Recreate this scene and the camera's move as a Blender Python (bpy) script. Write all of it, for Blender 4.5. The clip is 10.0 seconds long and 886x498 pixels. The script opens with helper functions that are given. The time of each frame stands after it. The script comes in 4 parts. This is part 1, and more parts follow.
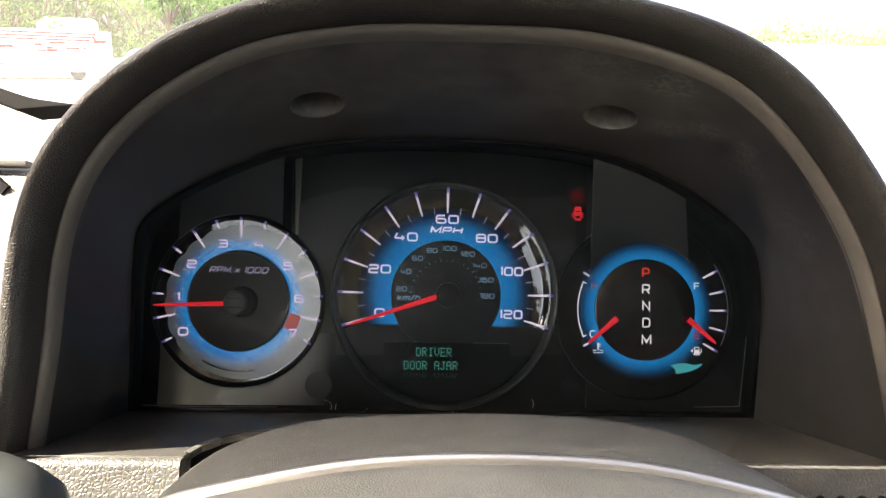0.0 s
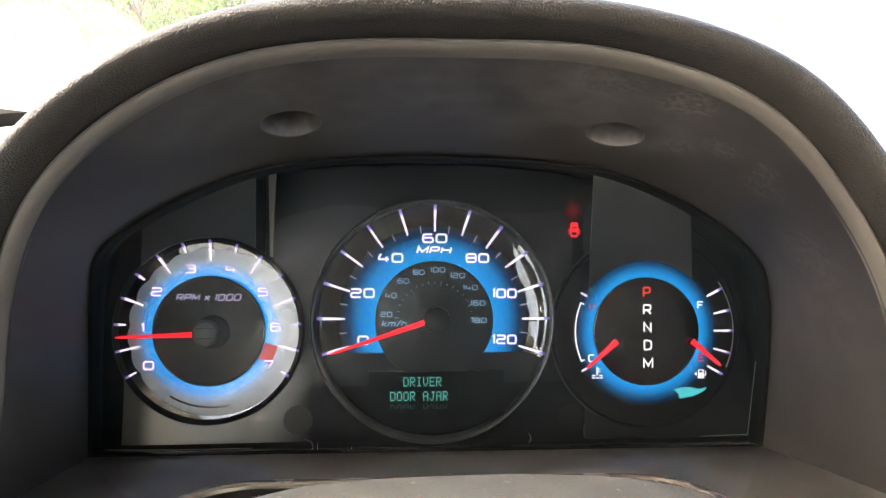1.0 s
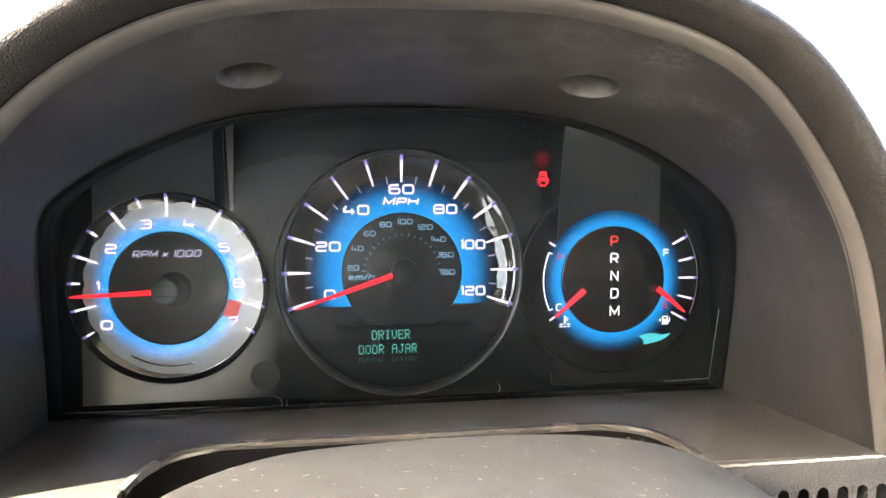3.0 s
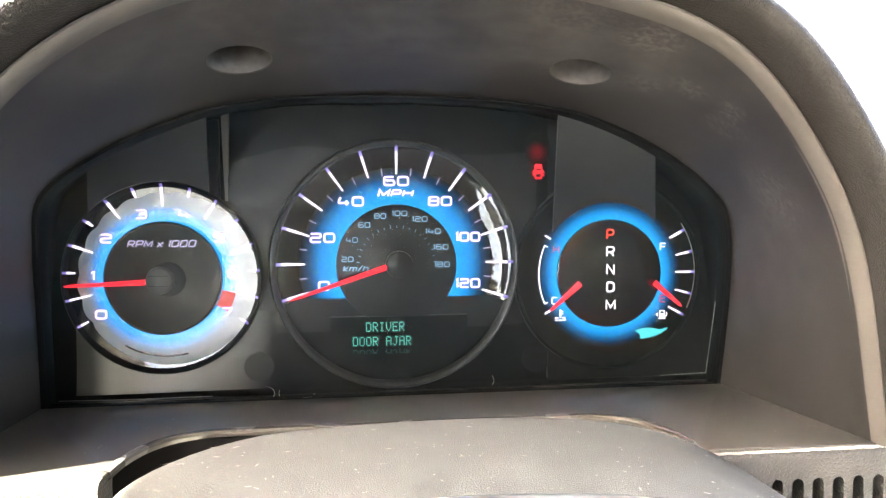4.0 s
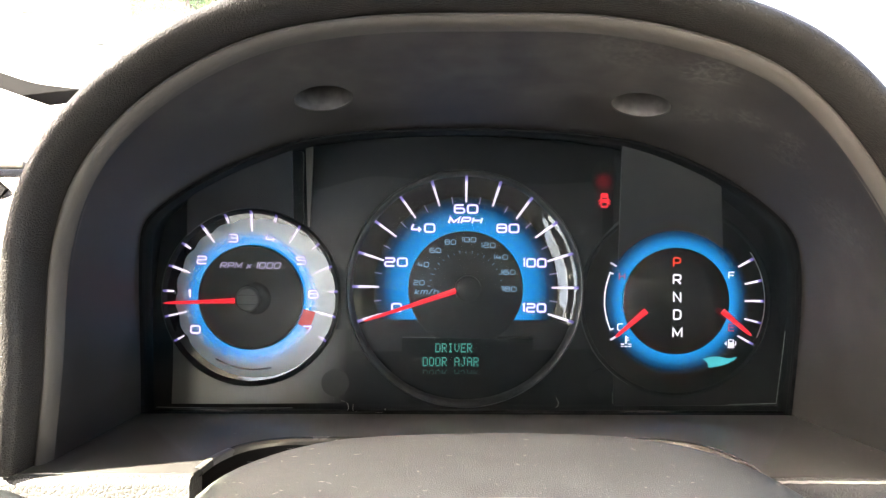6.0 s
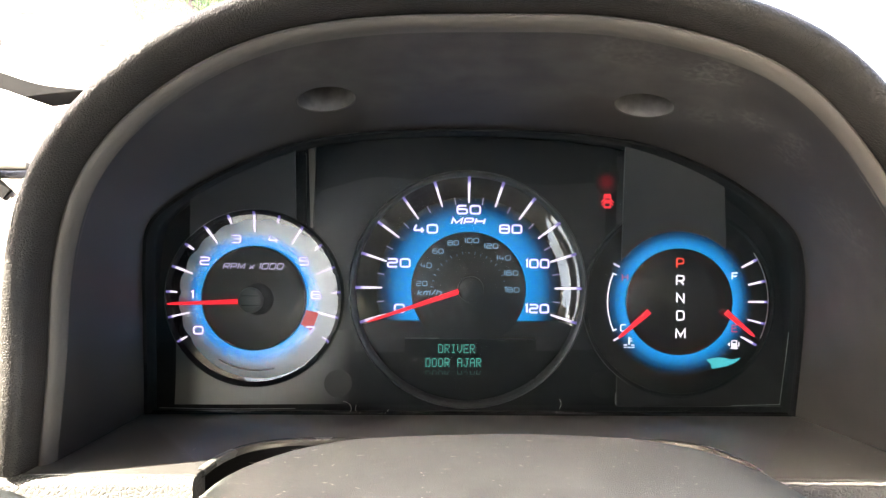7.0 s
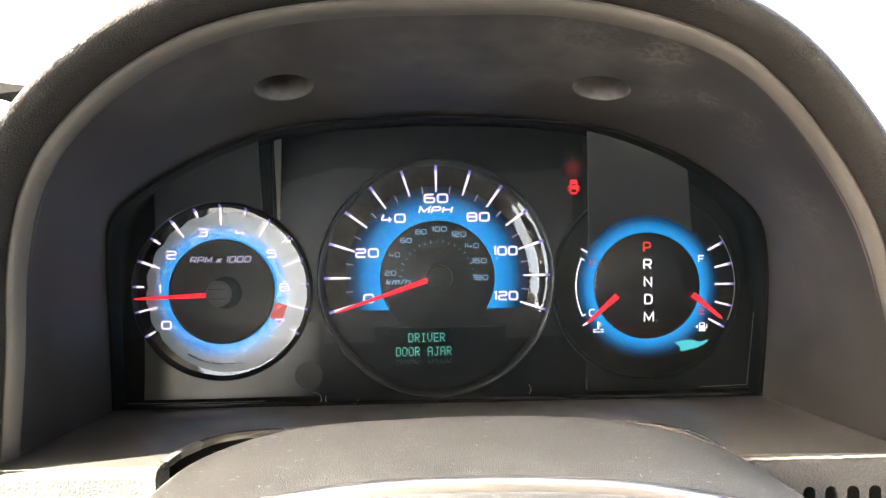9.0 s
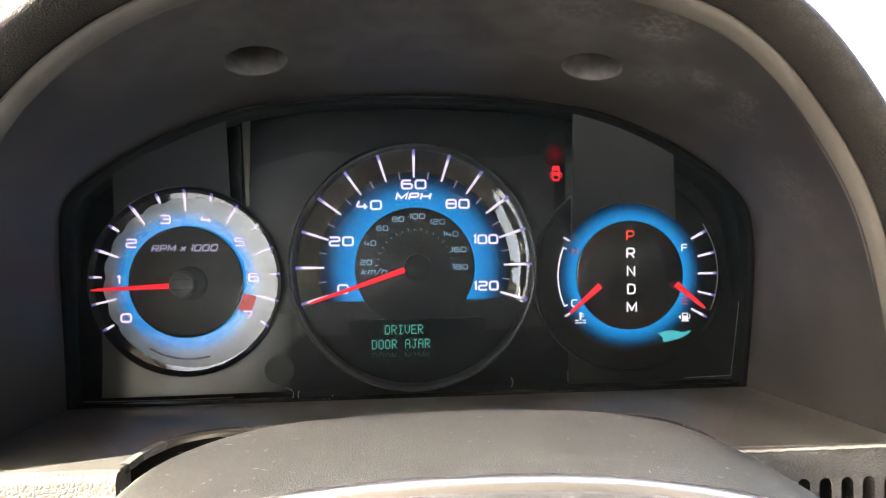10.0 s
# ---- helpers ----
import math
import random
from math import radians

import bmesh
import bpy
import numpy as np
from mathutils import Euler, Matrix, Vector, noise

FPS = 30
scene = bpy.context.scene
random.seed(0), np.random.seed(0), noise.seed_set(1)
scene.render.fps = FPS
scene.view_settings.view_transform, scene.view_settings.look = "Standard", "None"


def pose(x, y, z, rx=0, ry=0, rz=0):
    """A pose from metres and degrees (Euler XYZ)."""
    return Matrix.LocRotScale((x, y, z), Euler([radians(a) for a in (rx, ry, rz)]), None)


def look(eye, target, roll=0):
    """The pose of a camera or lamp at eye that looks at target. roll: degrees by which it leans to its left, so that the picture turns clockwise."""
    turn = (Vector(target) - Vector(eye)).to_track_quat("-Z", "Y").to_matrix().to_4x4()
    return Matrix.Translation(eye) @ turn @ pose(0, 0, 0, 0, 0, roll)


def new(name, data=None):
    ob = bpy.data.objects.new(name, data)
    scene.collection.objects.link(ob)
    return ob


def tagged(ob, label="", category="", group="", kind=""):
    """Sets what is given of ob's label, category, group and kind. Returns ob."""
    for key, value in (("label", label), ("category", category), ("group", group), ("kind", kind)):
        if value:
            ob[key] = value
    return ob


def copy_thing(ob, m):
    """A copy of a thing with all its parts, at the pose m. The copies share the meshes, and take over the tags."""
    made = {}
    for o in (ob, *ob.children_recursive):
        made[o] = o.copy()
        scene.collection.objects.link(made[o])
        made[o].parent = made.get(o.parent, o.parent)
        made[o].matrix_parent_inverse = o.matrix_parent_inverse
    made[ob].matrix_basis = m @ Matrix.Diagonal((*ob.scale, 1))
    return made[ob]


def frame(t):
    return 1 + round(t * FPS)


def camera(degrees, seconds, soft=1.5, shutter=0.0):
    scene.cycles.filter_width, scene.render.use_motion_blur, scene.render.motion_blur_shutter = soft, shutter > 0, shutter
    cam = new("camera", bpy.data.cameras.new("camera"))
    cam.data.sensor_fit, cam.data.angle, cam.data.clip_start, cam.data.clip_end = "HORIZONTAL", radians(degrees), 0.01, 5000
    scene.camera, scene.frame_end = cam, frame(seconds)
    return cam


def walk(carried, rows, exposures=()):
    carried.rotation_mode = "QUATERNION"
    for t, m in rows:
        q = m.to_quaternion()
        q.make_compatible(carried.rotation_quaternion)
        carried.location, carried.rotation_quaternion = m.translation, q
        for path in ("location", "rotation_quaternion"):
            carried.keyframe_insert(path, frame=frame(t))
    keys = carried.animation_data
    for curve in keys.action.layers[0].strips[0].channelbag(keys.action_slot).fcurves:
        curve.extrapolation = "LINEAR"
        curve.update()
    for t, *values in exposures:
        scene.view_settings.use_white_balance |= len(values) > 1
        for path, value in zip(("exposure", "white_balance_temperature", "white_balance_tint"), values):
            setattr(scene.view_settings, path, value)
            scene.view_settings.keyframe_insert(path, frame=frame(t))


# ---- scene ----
cam = camera(66.4, 10.0, soft=1.3)
# camera rows in the frame of the dials: x right, y into the dash, z up the dial face
PATH = [
    (0, (-0.01702, -0.33802, 0.00738), (0.00106, 0.06114, 0.02592), 1.13),
    (0.5, (-0.01393, -0.31673, 0.0171), (0.00863, 0.08224, 0.03501), 0.77),
    (1, (-0.02024, -0.31404, 0.02458), (0.01061, 0.08462, 0.03534), 0.24),
    (1.5, (-0.02287, -0.30643, 0.01763), (0.02167, 0.09107, 0.02042), 0.67),
    (2, (-0.02121, -0.30269, 0.02013), (0.03271, 0.09361, 0.01358), 0.57),
    (2.2, (-0.01656, -0.30814, 0.0221), (0.0362, 0.08828, 0.01412), -0.06),
    (3.3, (-0.02547, -0.30555, 0.03567), (0.0324, 0.0887, 0.00073), -0.85),
    (3.5, (-0.01996, -0.30402, 0.03266), (0.0393, 0.0906, 0.00499), -1.93),
    (4, (-0.01749, -0.30804, 0.02488), (0.03265, 0.08813, 0.00182), -0.18),
    (4.5, (-0.01521, -0.31655, 0.0263), (0.01681, 0.08188, 0.01126), -0.02),
    (5, (-0.01459, -0.32144, 0.02512), (0.00292, 0.07804, 0.0148), 0.05),
    (5.5, (-0.01447, -0.32256, 0.02308), (-0.00653, 0.07732, 0.0172), 0.37),
    (7, (-0.0148, -0.32244, 0.02326), (-0.01132, 0.07751, 0.01826), 0.33),
    (7.5, (-0.015, -0.32097, 0.02365), (-0.00721, 0.07892, 0.01803), 0.09),
    (8, (-0.01594, -0.31669, 0.02244), (-0.00346, 0.08309, 0.01789), -0.23),
    (8.5, (-0.01302, -0.31798, 0.02085), (0.00227, 0.08171, 0.01683), -0.40),
    (9, (-0.00544, -0.32286, 0.01907), (0.00523, 0.07695, 0.01258), -0.92),
    (9.5, (-0.0098, -0.31681, 0.01734), (0.00754, 0.08269, 0.00755), -0.79),
    (10, (-0.01167, -0.30965, 0.01554), (0.02033, 0.08896, 0.00621), -0.82),
]
TILT = 18.5
CAR = Matrix.Rotation(radians(-TILT), 4, "X")
walk(cam, [(t, CAR @ look(eye, target, roll)) for t, eye, target, roll in PATH],
     [(0.0, 3.37, 7420, 8), (0.2, 3.67, 7420, 8), (0.5, 4.07, 7340, 8), (1.1, 4.52, 7340, 8), (1.6, 4.79, 7340, 8), (3.6, 4.79, 7300, 8), (4.0, 5.14, 7300, 8),
      (4.4, 4.79, 7300, 8), (4.7, 4.69, 7300, 8), (5.4, 4.49, 7120, 8), (7.6, 4.49, 7120, 8), (8.6, 4.64, 7400, 8), (9.1, 4.64, 7400, 8), (9.5, 4.29, 7340, 8), (10.0, 4.29, 7340, 8)])

# ---- light ----
SUN = Vector((-0.70, -0.20, 0.68)).normalized()
world = bpy.data.worlds.new("world")
scene.world = world
world.use_nodes = True
wt = world.node_tree
sky = wt.nodes.new("ShaderNodeTexSky")
sky.sky_type, sky.sun_disc = "NISHITA", False
sky.sun_elevation, sky.sun_rotation = math.asin(SUN.z), math.atan2(SUN.x, SUN.y)
sky.air_density, sky.dust_density = 0.55, 6.0
wt.links.new(sky.outputs[0], wt.nodes["Background"].inputs[0])
wt.nodes["Background"].inputs[1].default_value = 0.15
lamp = bpy.data.lights.new("sun", "SUN")
lamp.energy, lamp.angle, lamp.color = 5.0, radians(0.6), (1.0, 0.94, 0.85)
new("sun", lamp).matrix_world = look(SUN * 30, (0, 0, 0))


# ---- materials ----
GLOW = 0.051  # strength of the dials' own lamps against the daylight


def material(name):
    m = bpy.data.materials.new(name)
    m.use_nodes = True
    return m, m.node_tree.nodes, m.node_tree.links, m.node_tree.nodes["Principled BSDF"]


def plastic(name, colour, rough=0.45, grain=0.0, size=0.0012, spread=0.25, dust=0.0, spec=0.5, stain=30.0, fine=0.02, scuffs=()):
    """Moulded plastic: soft mottling at two scales, an optional leather grain, pale dust and rubbed spots (centre, radius, strength)."""
    m, n, l, b = material(name)
    co = n.new("ShaderNodeTexCoord")
    big = n.new("ShaderNodeTexNoise")
    big.inputs["Scale"].default_value, big.inputs["Detail"].default_value = stain, 6
    l.new(co.outputs["Object"], big.inputs["Vector"])
    ramp = n.new("ShaderNodeMapRange")
    ramp.inputs["From Min"].default_value, ramp.inputs["From Max"].default_value = 0.3, 0.7
    ramp.inputs["To Min"].default_value, ramp.inputs["To Max"].default_value = 1 - spread, 1 + spread
    l.new(big.outputs["Fac"], ramp.inputs["Value"])
    mul = n.new("ShaderNodeVectorMath")
    mul.operation = "SCALE"
    mul.inputs[0].default_value = colour
    l.new(ramp.outputs[0], mul.inputs["Scale"])
    out = mul.outputs[0]
    if dust:
        spk = n.new("ShaderNodeTexVoronoi")
        spk.inputs["Scale"].default_value = 160
        l.new(co.outputs["Object"], spk.inputs["Vector"])
        thr = n.new("ShaderNodeMapRange")
        thr.inputs["From Min"].default_value, thr.inputs["From Max"].default_value = 0.055, 0.02
        thr.inputs["To Max"].default_value = dust
        l.new(spk.outputs["Distance"], thr.inputs["Value"])
        mix = n.new("ShaderNodeMix")
        mix.data_type = "RGBA"
        l.new(thr.outputs[0], mix.inputs["Factor"])
        l.new(out, mix.inputs["A"])
        mix.inputs["B"].default_value = (0.45, 0.42, 0.38, 1)
        out = mix.outputs["Result"]
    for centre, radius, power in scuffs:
        wide = radius > 0.03  # a broad dust film, strengthened in place of light, rather than a scratched spot
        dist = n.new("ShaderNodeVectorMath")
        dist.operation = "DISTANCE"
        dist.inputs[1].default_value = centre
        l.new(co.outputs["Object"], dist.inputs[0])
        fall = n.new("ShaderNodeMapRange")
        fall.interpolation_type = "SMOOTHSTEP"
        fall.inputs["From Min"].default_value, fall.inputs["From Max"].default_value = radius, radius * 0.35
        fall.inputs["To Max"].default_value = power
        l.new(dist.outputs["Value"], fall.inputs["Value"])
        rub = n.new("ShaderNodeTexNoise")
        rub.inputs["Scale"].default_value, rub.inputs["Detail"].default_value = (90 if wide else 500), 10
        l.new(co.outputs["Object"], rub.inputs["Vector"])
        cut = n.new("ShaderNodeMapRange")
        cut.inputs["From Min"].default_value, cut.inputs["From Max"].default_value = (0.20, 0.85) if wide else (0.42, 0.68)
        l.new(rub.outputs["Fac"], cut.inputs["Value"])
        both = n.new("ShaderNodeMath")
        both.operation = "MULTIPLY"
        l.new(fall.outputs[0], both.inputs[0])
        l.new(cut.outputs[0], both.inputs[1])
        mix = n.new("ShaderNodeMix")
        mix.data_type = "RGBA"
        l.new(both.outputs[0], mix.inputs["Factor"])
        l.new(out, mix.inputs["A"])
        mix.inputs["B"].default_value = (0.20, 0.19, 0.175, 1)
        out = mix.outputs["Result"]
    l.new(out, b.inputs["Base Color"])
    b.inputs["Specular IOR Level"].default_value = spec
    rr = n.new("ShaderNodeMapRange")
    rr.inputs["To Min"].default_value, rr.inputs["To Max"].default_value = rough - 0.08, rough + 0.08
    l.new(big.outputs["Fac"], rr.inputs["Value"])
    l.new(rr.outputs[0], b.inputs["Roughness"])
    bump = n.new("ShaderNodeBump")
    if grain:
        warp = n.new("ShaderNodeTexNoise")
        warp.inputs["Scale"].default_value = 0.35 / size
        l.new(co.outputs["Object"], warp.inputs["Vector"])
        add = n.new("ShaderNodeVectorMath")
        add.operation = "MULTIPLY_ADD"
        add.inputs[1].default_value = (size * 1.6,) * 3
        l.new(warp.outputs["Color"], add.inputs[0])
        l.new(co.outputs["Object"], add.inputs[2])
        cell = n.new("ShaderNodeTexVoronoi")
        cell.feature = "DISTANCE_TO_EDGE"
        cell.inputs["Scale"].default_value = 1 / size
        l.new(add.outputs[0], cell.inputs["Vector"])
        dome = n.new("ShaderNodeMapRange")
        dome.interpolation_type = "SMOOTHSTEP"
        dome.inputs["From Max"].default_value = 0.28
        l.new(cell.outputs["Distance"], dome.inputs["Value"])
        l.new(dome.outputs[0], bump.inputs["Height"])
        bump.inputs["Strength"].default_value, bump.inputs["Distance"].default_value = grain, size * 0.3
    else:
        tiny = n.new("ShaderNodeTexNoise")
        tiny.inputs["Scale"].default_value, tiny.inputs["Detail"].default_value = 2500, 3
        l.new(co.outputs["Object"], tiny.inputs["Vector"])
        l.new(tiny.outputs["Fac"], bump.inputs["Height"])
        bump.inputs["Strength"].default_value, bump.inputs["Distance"].default_value = fine * 10, 0.0002
    l.new(bump.outputs[0], b.inputs["Normal"])
    return m


def lit(name, colour, strength):
    """A back-lit print or lamp."""
    m, n, l, b = material(name)
    b.inputs["Base Color"].default_value = (*[c * 0.3 for c in colour], 1)
    b.inputs["Emission Color"].default_value = (*colour, 1)
    b.inputs["Emission Strength"].default_value = strength * GLOW
    b.inputs["Roughness"].default_value = 0.4
    return m


def halo(name, centre, stops, colour, strength, rough=0.25, spec=0.5, coat=0.0, base=0.009, sheen_span=None):
    """A back-lit ring: the light falls off with the distance from the dial's centre, in millimetres."""
    m, n, l, b = material(name)
    co = n.new("ShaderNodeTexCoord")
    sub = n.new("ShaderNodeVectorMath")
    sub.operation = "SUBTRACT"
    sub.inputs[1].default_value = (centre[0] * 0.001, 0, centre[1] * 0.001)
    flat = n.new("ShaderNodeVectorMath")
    flat.operation = "MULTIPLY"
    flat.inputs[1].default_value = (1, 0, 1)
    ln = n.new("ShaderNodeVectorMath")
    ln.operation = "LENGTH"
    l.new(co.outputs["Object"], sub.inputs[0])
    l.new(sub.outputs[0], flat.inputs[0])
    l.new(flat.outputs[0], ln.inputs[0])
    lo, hi = stops[0][0] * 0.001, stops[-1][0] * 0.001
    mr = n.new("ShaderNodeMapRange")
    mr.inputs["From Min"].default_value, mr.inputs["From Max"].default_value = lo, hi
    l.new(ln.outputs["Value"], mr.inputs["Value"])
    cr = n.new("ShaderNodeValToRGB")
    cr.color_ramp.interpolation = "EASE"
    els = cr.color_ramp.elements
    els.remove(els[1])
    for k, (r, v) in enumerate(stops):
        e = els[0] if k == 0 else els.new((r * 0.001 - lo) / (hi - lo))
        e.color = (*[c * v for c in colour], 1)
    els[0].position = 0.0
    l.new(mr.outputs[0], cr.inputs[0])
    b.inputs["Base Color"].default_value = (base, base * 0.98, base * 0.93, 1)
    # pale base between two radii, painted as mirrored window light
    if sheen_span:
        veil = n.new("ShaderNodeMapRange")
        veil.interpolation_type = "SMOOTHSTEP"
        veil.inputs["From Min"].default_value, veil.inputs["From Max"].default_value = sheen_span[0] * 0.001, sheen_span[1] * 0.001
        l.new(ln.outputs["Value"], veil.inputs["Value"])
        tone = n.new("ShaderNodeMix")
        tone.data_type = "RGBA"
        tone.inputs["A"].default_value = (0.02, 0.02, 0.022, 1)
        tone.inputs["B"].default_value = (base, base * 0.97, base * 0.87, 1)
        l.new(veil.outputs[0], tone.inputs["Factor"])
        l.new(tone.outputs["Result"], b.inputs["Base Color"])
    b.inputs["Roughness"].default_value, b.inputs["Specular IOR Level"].default_value = rough, spec
    b.inputs["Coat Weight"].default_value, b.inputs["Coat IOR"].default_value, b.inputs["Coat Roughness"].default_value = coat, 1.4, 0.12
    l.new(cr.outputs[0], b.inputs["Emission Color"])
    b.inputs["Emission Strength"].default_value = strength * GLOW
    return m


def pane_glass(name, ior=1.22, film=0.004):
    """Clear plastic with a gloss on it and a thin tinted veil painted for reflections and flare."""
    m, n, l, b = material(name)
    n.remove(b)
    fr = n.new("ShaderNodeFresnel")
    fr.inputs["IOR"].default_value = ior
    clear, gloss, mix = n.new("ShaderNodeBsdfTransparent"), n.new("ShaderNodeBsdfGlossy"), n.new("ShaderNodeMixShader")
    dust, veil = n.new("ShaderNodeBsdfDiffuse"), n.new("ShaderNodeMixShader")
    clear.inputs["Color"].default_value = (0.97, 0.985, 0.985, 1)
    # cool tint of the painted veil that lifts the blacks behind
    dust.inputs["Color"].default_value = (0.44, 0.64, 0.70, 1)
    gloss.inputs["Roughness"].default_value = 0.03
    patch, spread = n.new("ShaderNodeTexNoise"), n.new("ShaderNodeMapRange")
    patch.inputs["Scale"].default_value, patch.inputs["Detail"].default_value = 30, 6
    spread.inputs["To Min"].default_value, spread.inputs["To Max"].default_value = film * 0.5, film * 1.5
    l.new(patch.outputs["Fac"], spread.inputs["Value"])
    l.new(spread.outputs[0], veil.inputs[0])
    l.new(clear.outputs[0], veil.inputs[1])
    l.new(dust.outputs[0], veil.inputs[2])
    l.new(fr.outputs[0], mix.inputs[0])
    l.new(veil.outputs[0], mix.inputs[1])
    l.new(gloss.outputs[0], mix.inputs[2])
    l.new(mix.outputs[0], n["Material Output"].inputs["Surface"])
    return m


def plain(name, colour, rough=0.6, metal=0.0, spread=0.2, scale=8.0):
    m, n, l, b = material(name)
    co, no, mr, mu = n.new("ShaderNodeTexCoord"), n.new("ShaderNodeTexNoise"), n.new("ShaderNodeMapRange"), n.new("ShaderNodeVectorMath")
    no.inputs["Scale"].default_value, no.inputs["Detail"].default_value = scale, 8
    mr.inputs["From Min"].default_value, mr.inputs["From Max"].default_value = 0.3, 0.7
    mr.inputs["To Min"].default_value, mr.inputs["To Max"].default_value = 1 - spread, 1 + spread
    mu.operation = "SCALE"
    mu.inputs[0].default_value = colour
    l.new(co.outputs["Object"], no.inputs["Vector"])
    l.new(no.outputs["Fac"], mr.inputs["Value"])
    l.new(mr.outputs[0], mu.inputs["Scale"])
    l.new(mu.outputs[0], b.inputs["Base Color"])
    b.inputs["Roughness"].default_value, b.inputs["Metallic"].default_value = rough, metal
    return m


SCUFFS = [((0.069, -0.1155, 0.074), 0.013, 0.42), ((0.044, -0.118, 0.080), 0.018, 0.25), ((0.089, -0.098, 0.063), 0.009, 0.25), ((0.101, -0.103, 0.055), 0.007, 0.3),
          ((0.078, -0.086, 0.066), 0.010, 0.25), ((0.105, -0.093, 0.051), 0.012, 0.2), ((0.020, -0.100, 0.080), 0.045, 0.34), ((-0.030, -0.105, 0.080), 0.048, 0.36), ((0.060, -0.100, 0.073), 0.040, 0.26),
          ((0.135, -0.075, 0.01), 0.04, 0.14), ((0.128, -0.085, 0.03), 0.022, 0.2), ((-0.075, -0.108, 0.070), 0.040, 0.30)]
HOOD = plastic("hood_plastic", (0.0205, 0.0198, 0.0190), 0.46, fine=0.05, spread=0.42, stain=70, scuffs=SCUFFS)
TRIM = plastic("trim_plastic", (0.090, 0.083, 0.074), 0.42, spread=0.12)
LEATHER = plastic("grained_pad", (0.066, 0.064, 0.061), 0.38, grain=0.4, size=0.0016, spec=0.6)
RIM = plastic("grained_rim", (0.0215, 0.0198, 0.0178), 0.45, grain=0.45, size=0.0010, spec=0.5)
RECESS = plastic("dusty_recess", (0.105, 0.10, 0.093), 0.5, spread=0.35, stain=220)
SILL = plastic("sill_plastic", (0.048, 0.0465, 0.044), 0.36, dust=0.5, fine=0.0, spec=0.5)
LIP = plastic("lip_plastic", (0.085, 0.083, 0.079), 0.26, fine=0.0)
SHROUD = plastic("shroud_plastic", (0.071, 0.073, 0.068), 0.5, dust=0.6, fine=0.1, spread=0.2, stain=120)
WHEEL = plastic("wheel_pad", (0.15, 0.15, 0.135), 0.45, grain=0.3, size=0.0009)
SILVER = plain("silver_trim", (0.50, 0.48, 0.45), 0.38, 0.9)
BLACK = plastic("black_plastic", (0.010, 0.010, 0.011), 0.5, spread=0.15, spec=0.25)
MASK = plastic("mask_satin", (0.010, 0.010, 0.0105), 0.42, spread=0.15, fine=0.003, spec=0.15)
for m, ior, r in ((MASK, 2.6, 0.4), (SILL, 1.9, 0.42)):
    m.node_tree.nodes["Principled BSDF"].inputs["Coat Weight"].default_value = 0.25
    m.node_tree.nodes["Principled BSDF"].inputs["Coat IOR"].default_value = ior
    m.node_tree.nodes["Principled BSDF"].inputs["Coat Roughness"].default_value = r
# its outer end is painted pale and shinier as a patch of window light
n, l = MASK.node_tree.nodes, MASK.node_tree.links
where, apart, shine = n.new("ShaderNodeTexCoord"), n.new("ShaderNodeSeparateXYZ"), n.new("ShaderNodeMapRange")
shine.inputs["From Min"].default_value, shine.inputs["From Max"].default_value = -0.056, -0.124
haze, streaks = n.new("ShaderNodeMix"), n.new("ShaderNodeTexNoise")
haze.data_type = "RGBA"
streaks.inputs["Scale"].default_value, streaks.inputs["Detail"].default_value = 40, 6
uneven = n.new("ShaderNodeMapRange")
uneven.inputs["To Min"].default_value, uneven.inputs["To Max"].default_value = 0.7, 1.3
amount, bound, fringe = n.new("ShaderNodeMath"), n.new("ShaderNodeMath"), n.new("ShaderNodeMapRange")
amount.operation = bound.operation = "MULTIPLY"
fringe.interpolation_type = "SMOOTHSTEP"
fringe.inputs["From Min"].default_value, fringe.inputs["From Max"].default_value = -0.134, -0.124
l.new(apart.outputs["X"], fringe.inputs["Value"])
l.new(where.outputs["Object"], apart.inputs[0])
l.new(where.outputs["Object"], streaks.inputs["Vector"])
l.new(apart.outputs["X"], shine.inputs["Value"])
l.new(streaks.outputs["Fac"], uneven.inputs["Value"])
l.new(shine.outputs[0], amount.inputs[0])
l.new(uneven.outputs[0], amount.inputs[1])
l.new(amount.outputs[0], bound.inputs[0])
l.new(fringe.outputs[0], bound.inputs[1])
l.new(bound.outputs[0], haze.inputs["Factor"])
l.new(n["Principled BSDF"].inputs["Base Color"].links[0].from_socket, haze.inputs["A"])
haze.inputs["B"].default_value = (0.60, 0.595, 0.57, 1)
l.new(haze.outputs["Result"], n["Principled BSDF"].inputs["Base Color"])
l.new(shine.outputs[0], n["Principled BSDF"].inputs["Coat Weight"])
CENTRE = plastic("mask_gloss", (0.007, 0.008, 0.009), 0.40, spread=0.15, fine=0.005, spec=0.15)
BLOCK = plastic("reflection_grey", (0.026, 0.028, 0.029), 0.45, spread=0.12, fine=0.01)
SIDE = plastic("mask_side", (0.012, 0.0125, 0.013), 0.38, spread=0.15, fine=0.004, spec=0.3)
PIT = plastic("flat_black", (0.004, 0.004, 0.0045), 0.8, spread=0.1, spec=0.1)
# tachometer disc and hub: coloured paler for the veil of light over them
TACHDISC = plastic("tach_disc", (0.056, 0.055, 0.053), 0.55, spread=0.12, fine=0.01, spec=0.2)
HUBCAP = plastic("hub_grey", (0.10, 0.098, 0.095), 0.4, spread=0.1)
REFLECT_STRIP = plain("reflect_strip", (0.20, 0.175, 0.155), 0.4)
GASKET = plastic("gasket", (0.005, 0.006, 0.0065), 0.6, spec=0.08)
GLASS = pane_glass("cluster_glass")
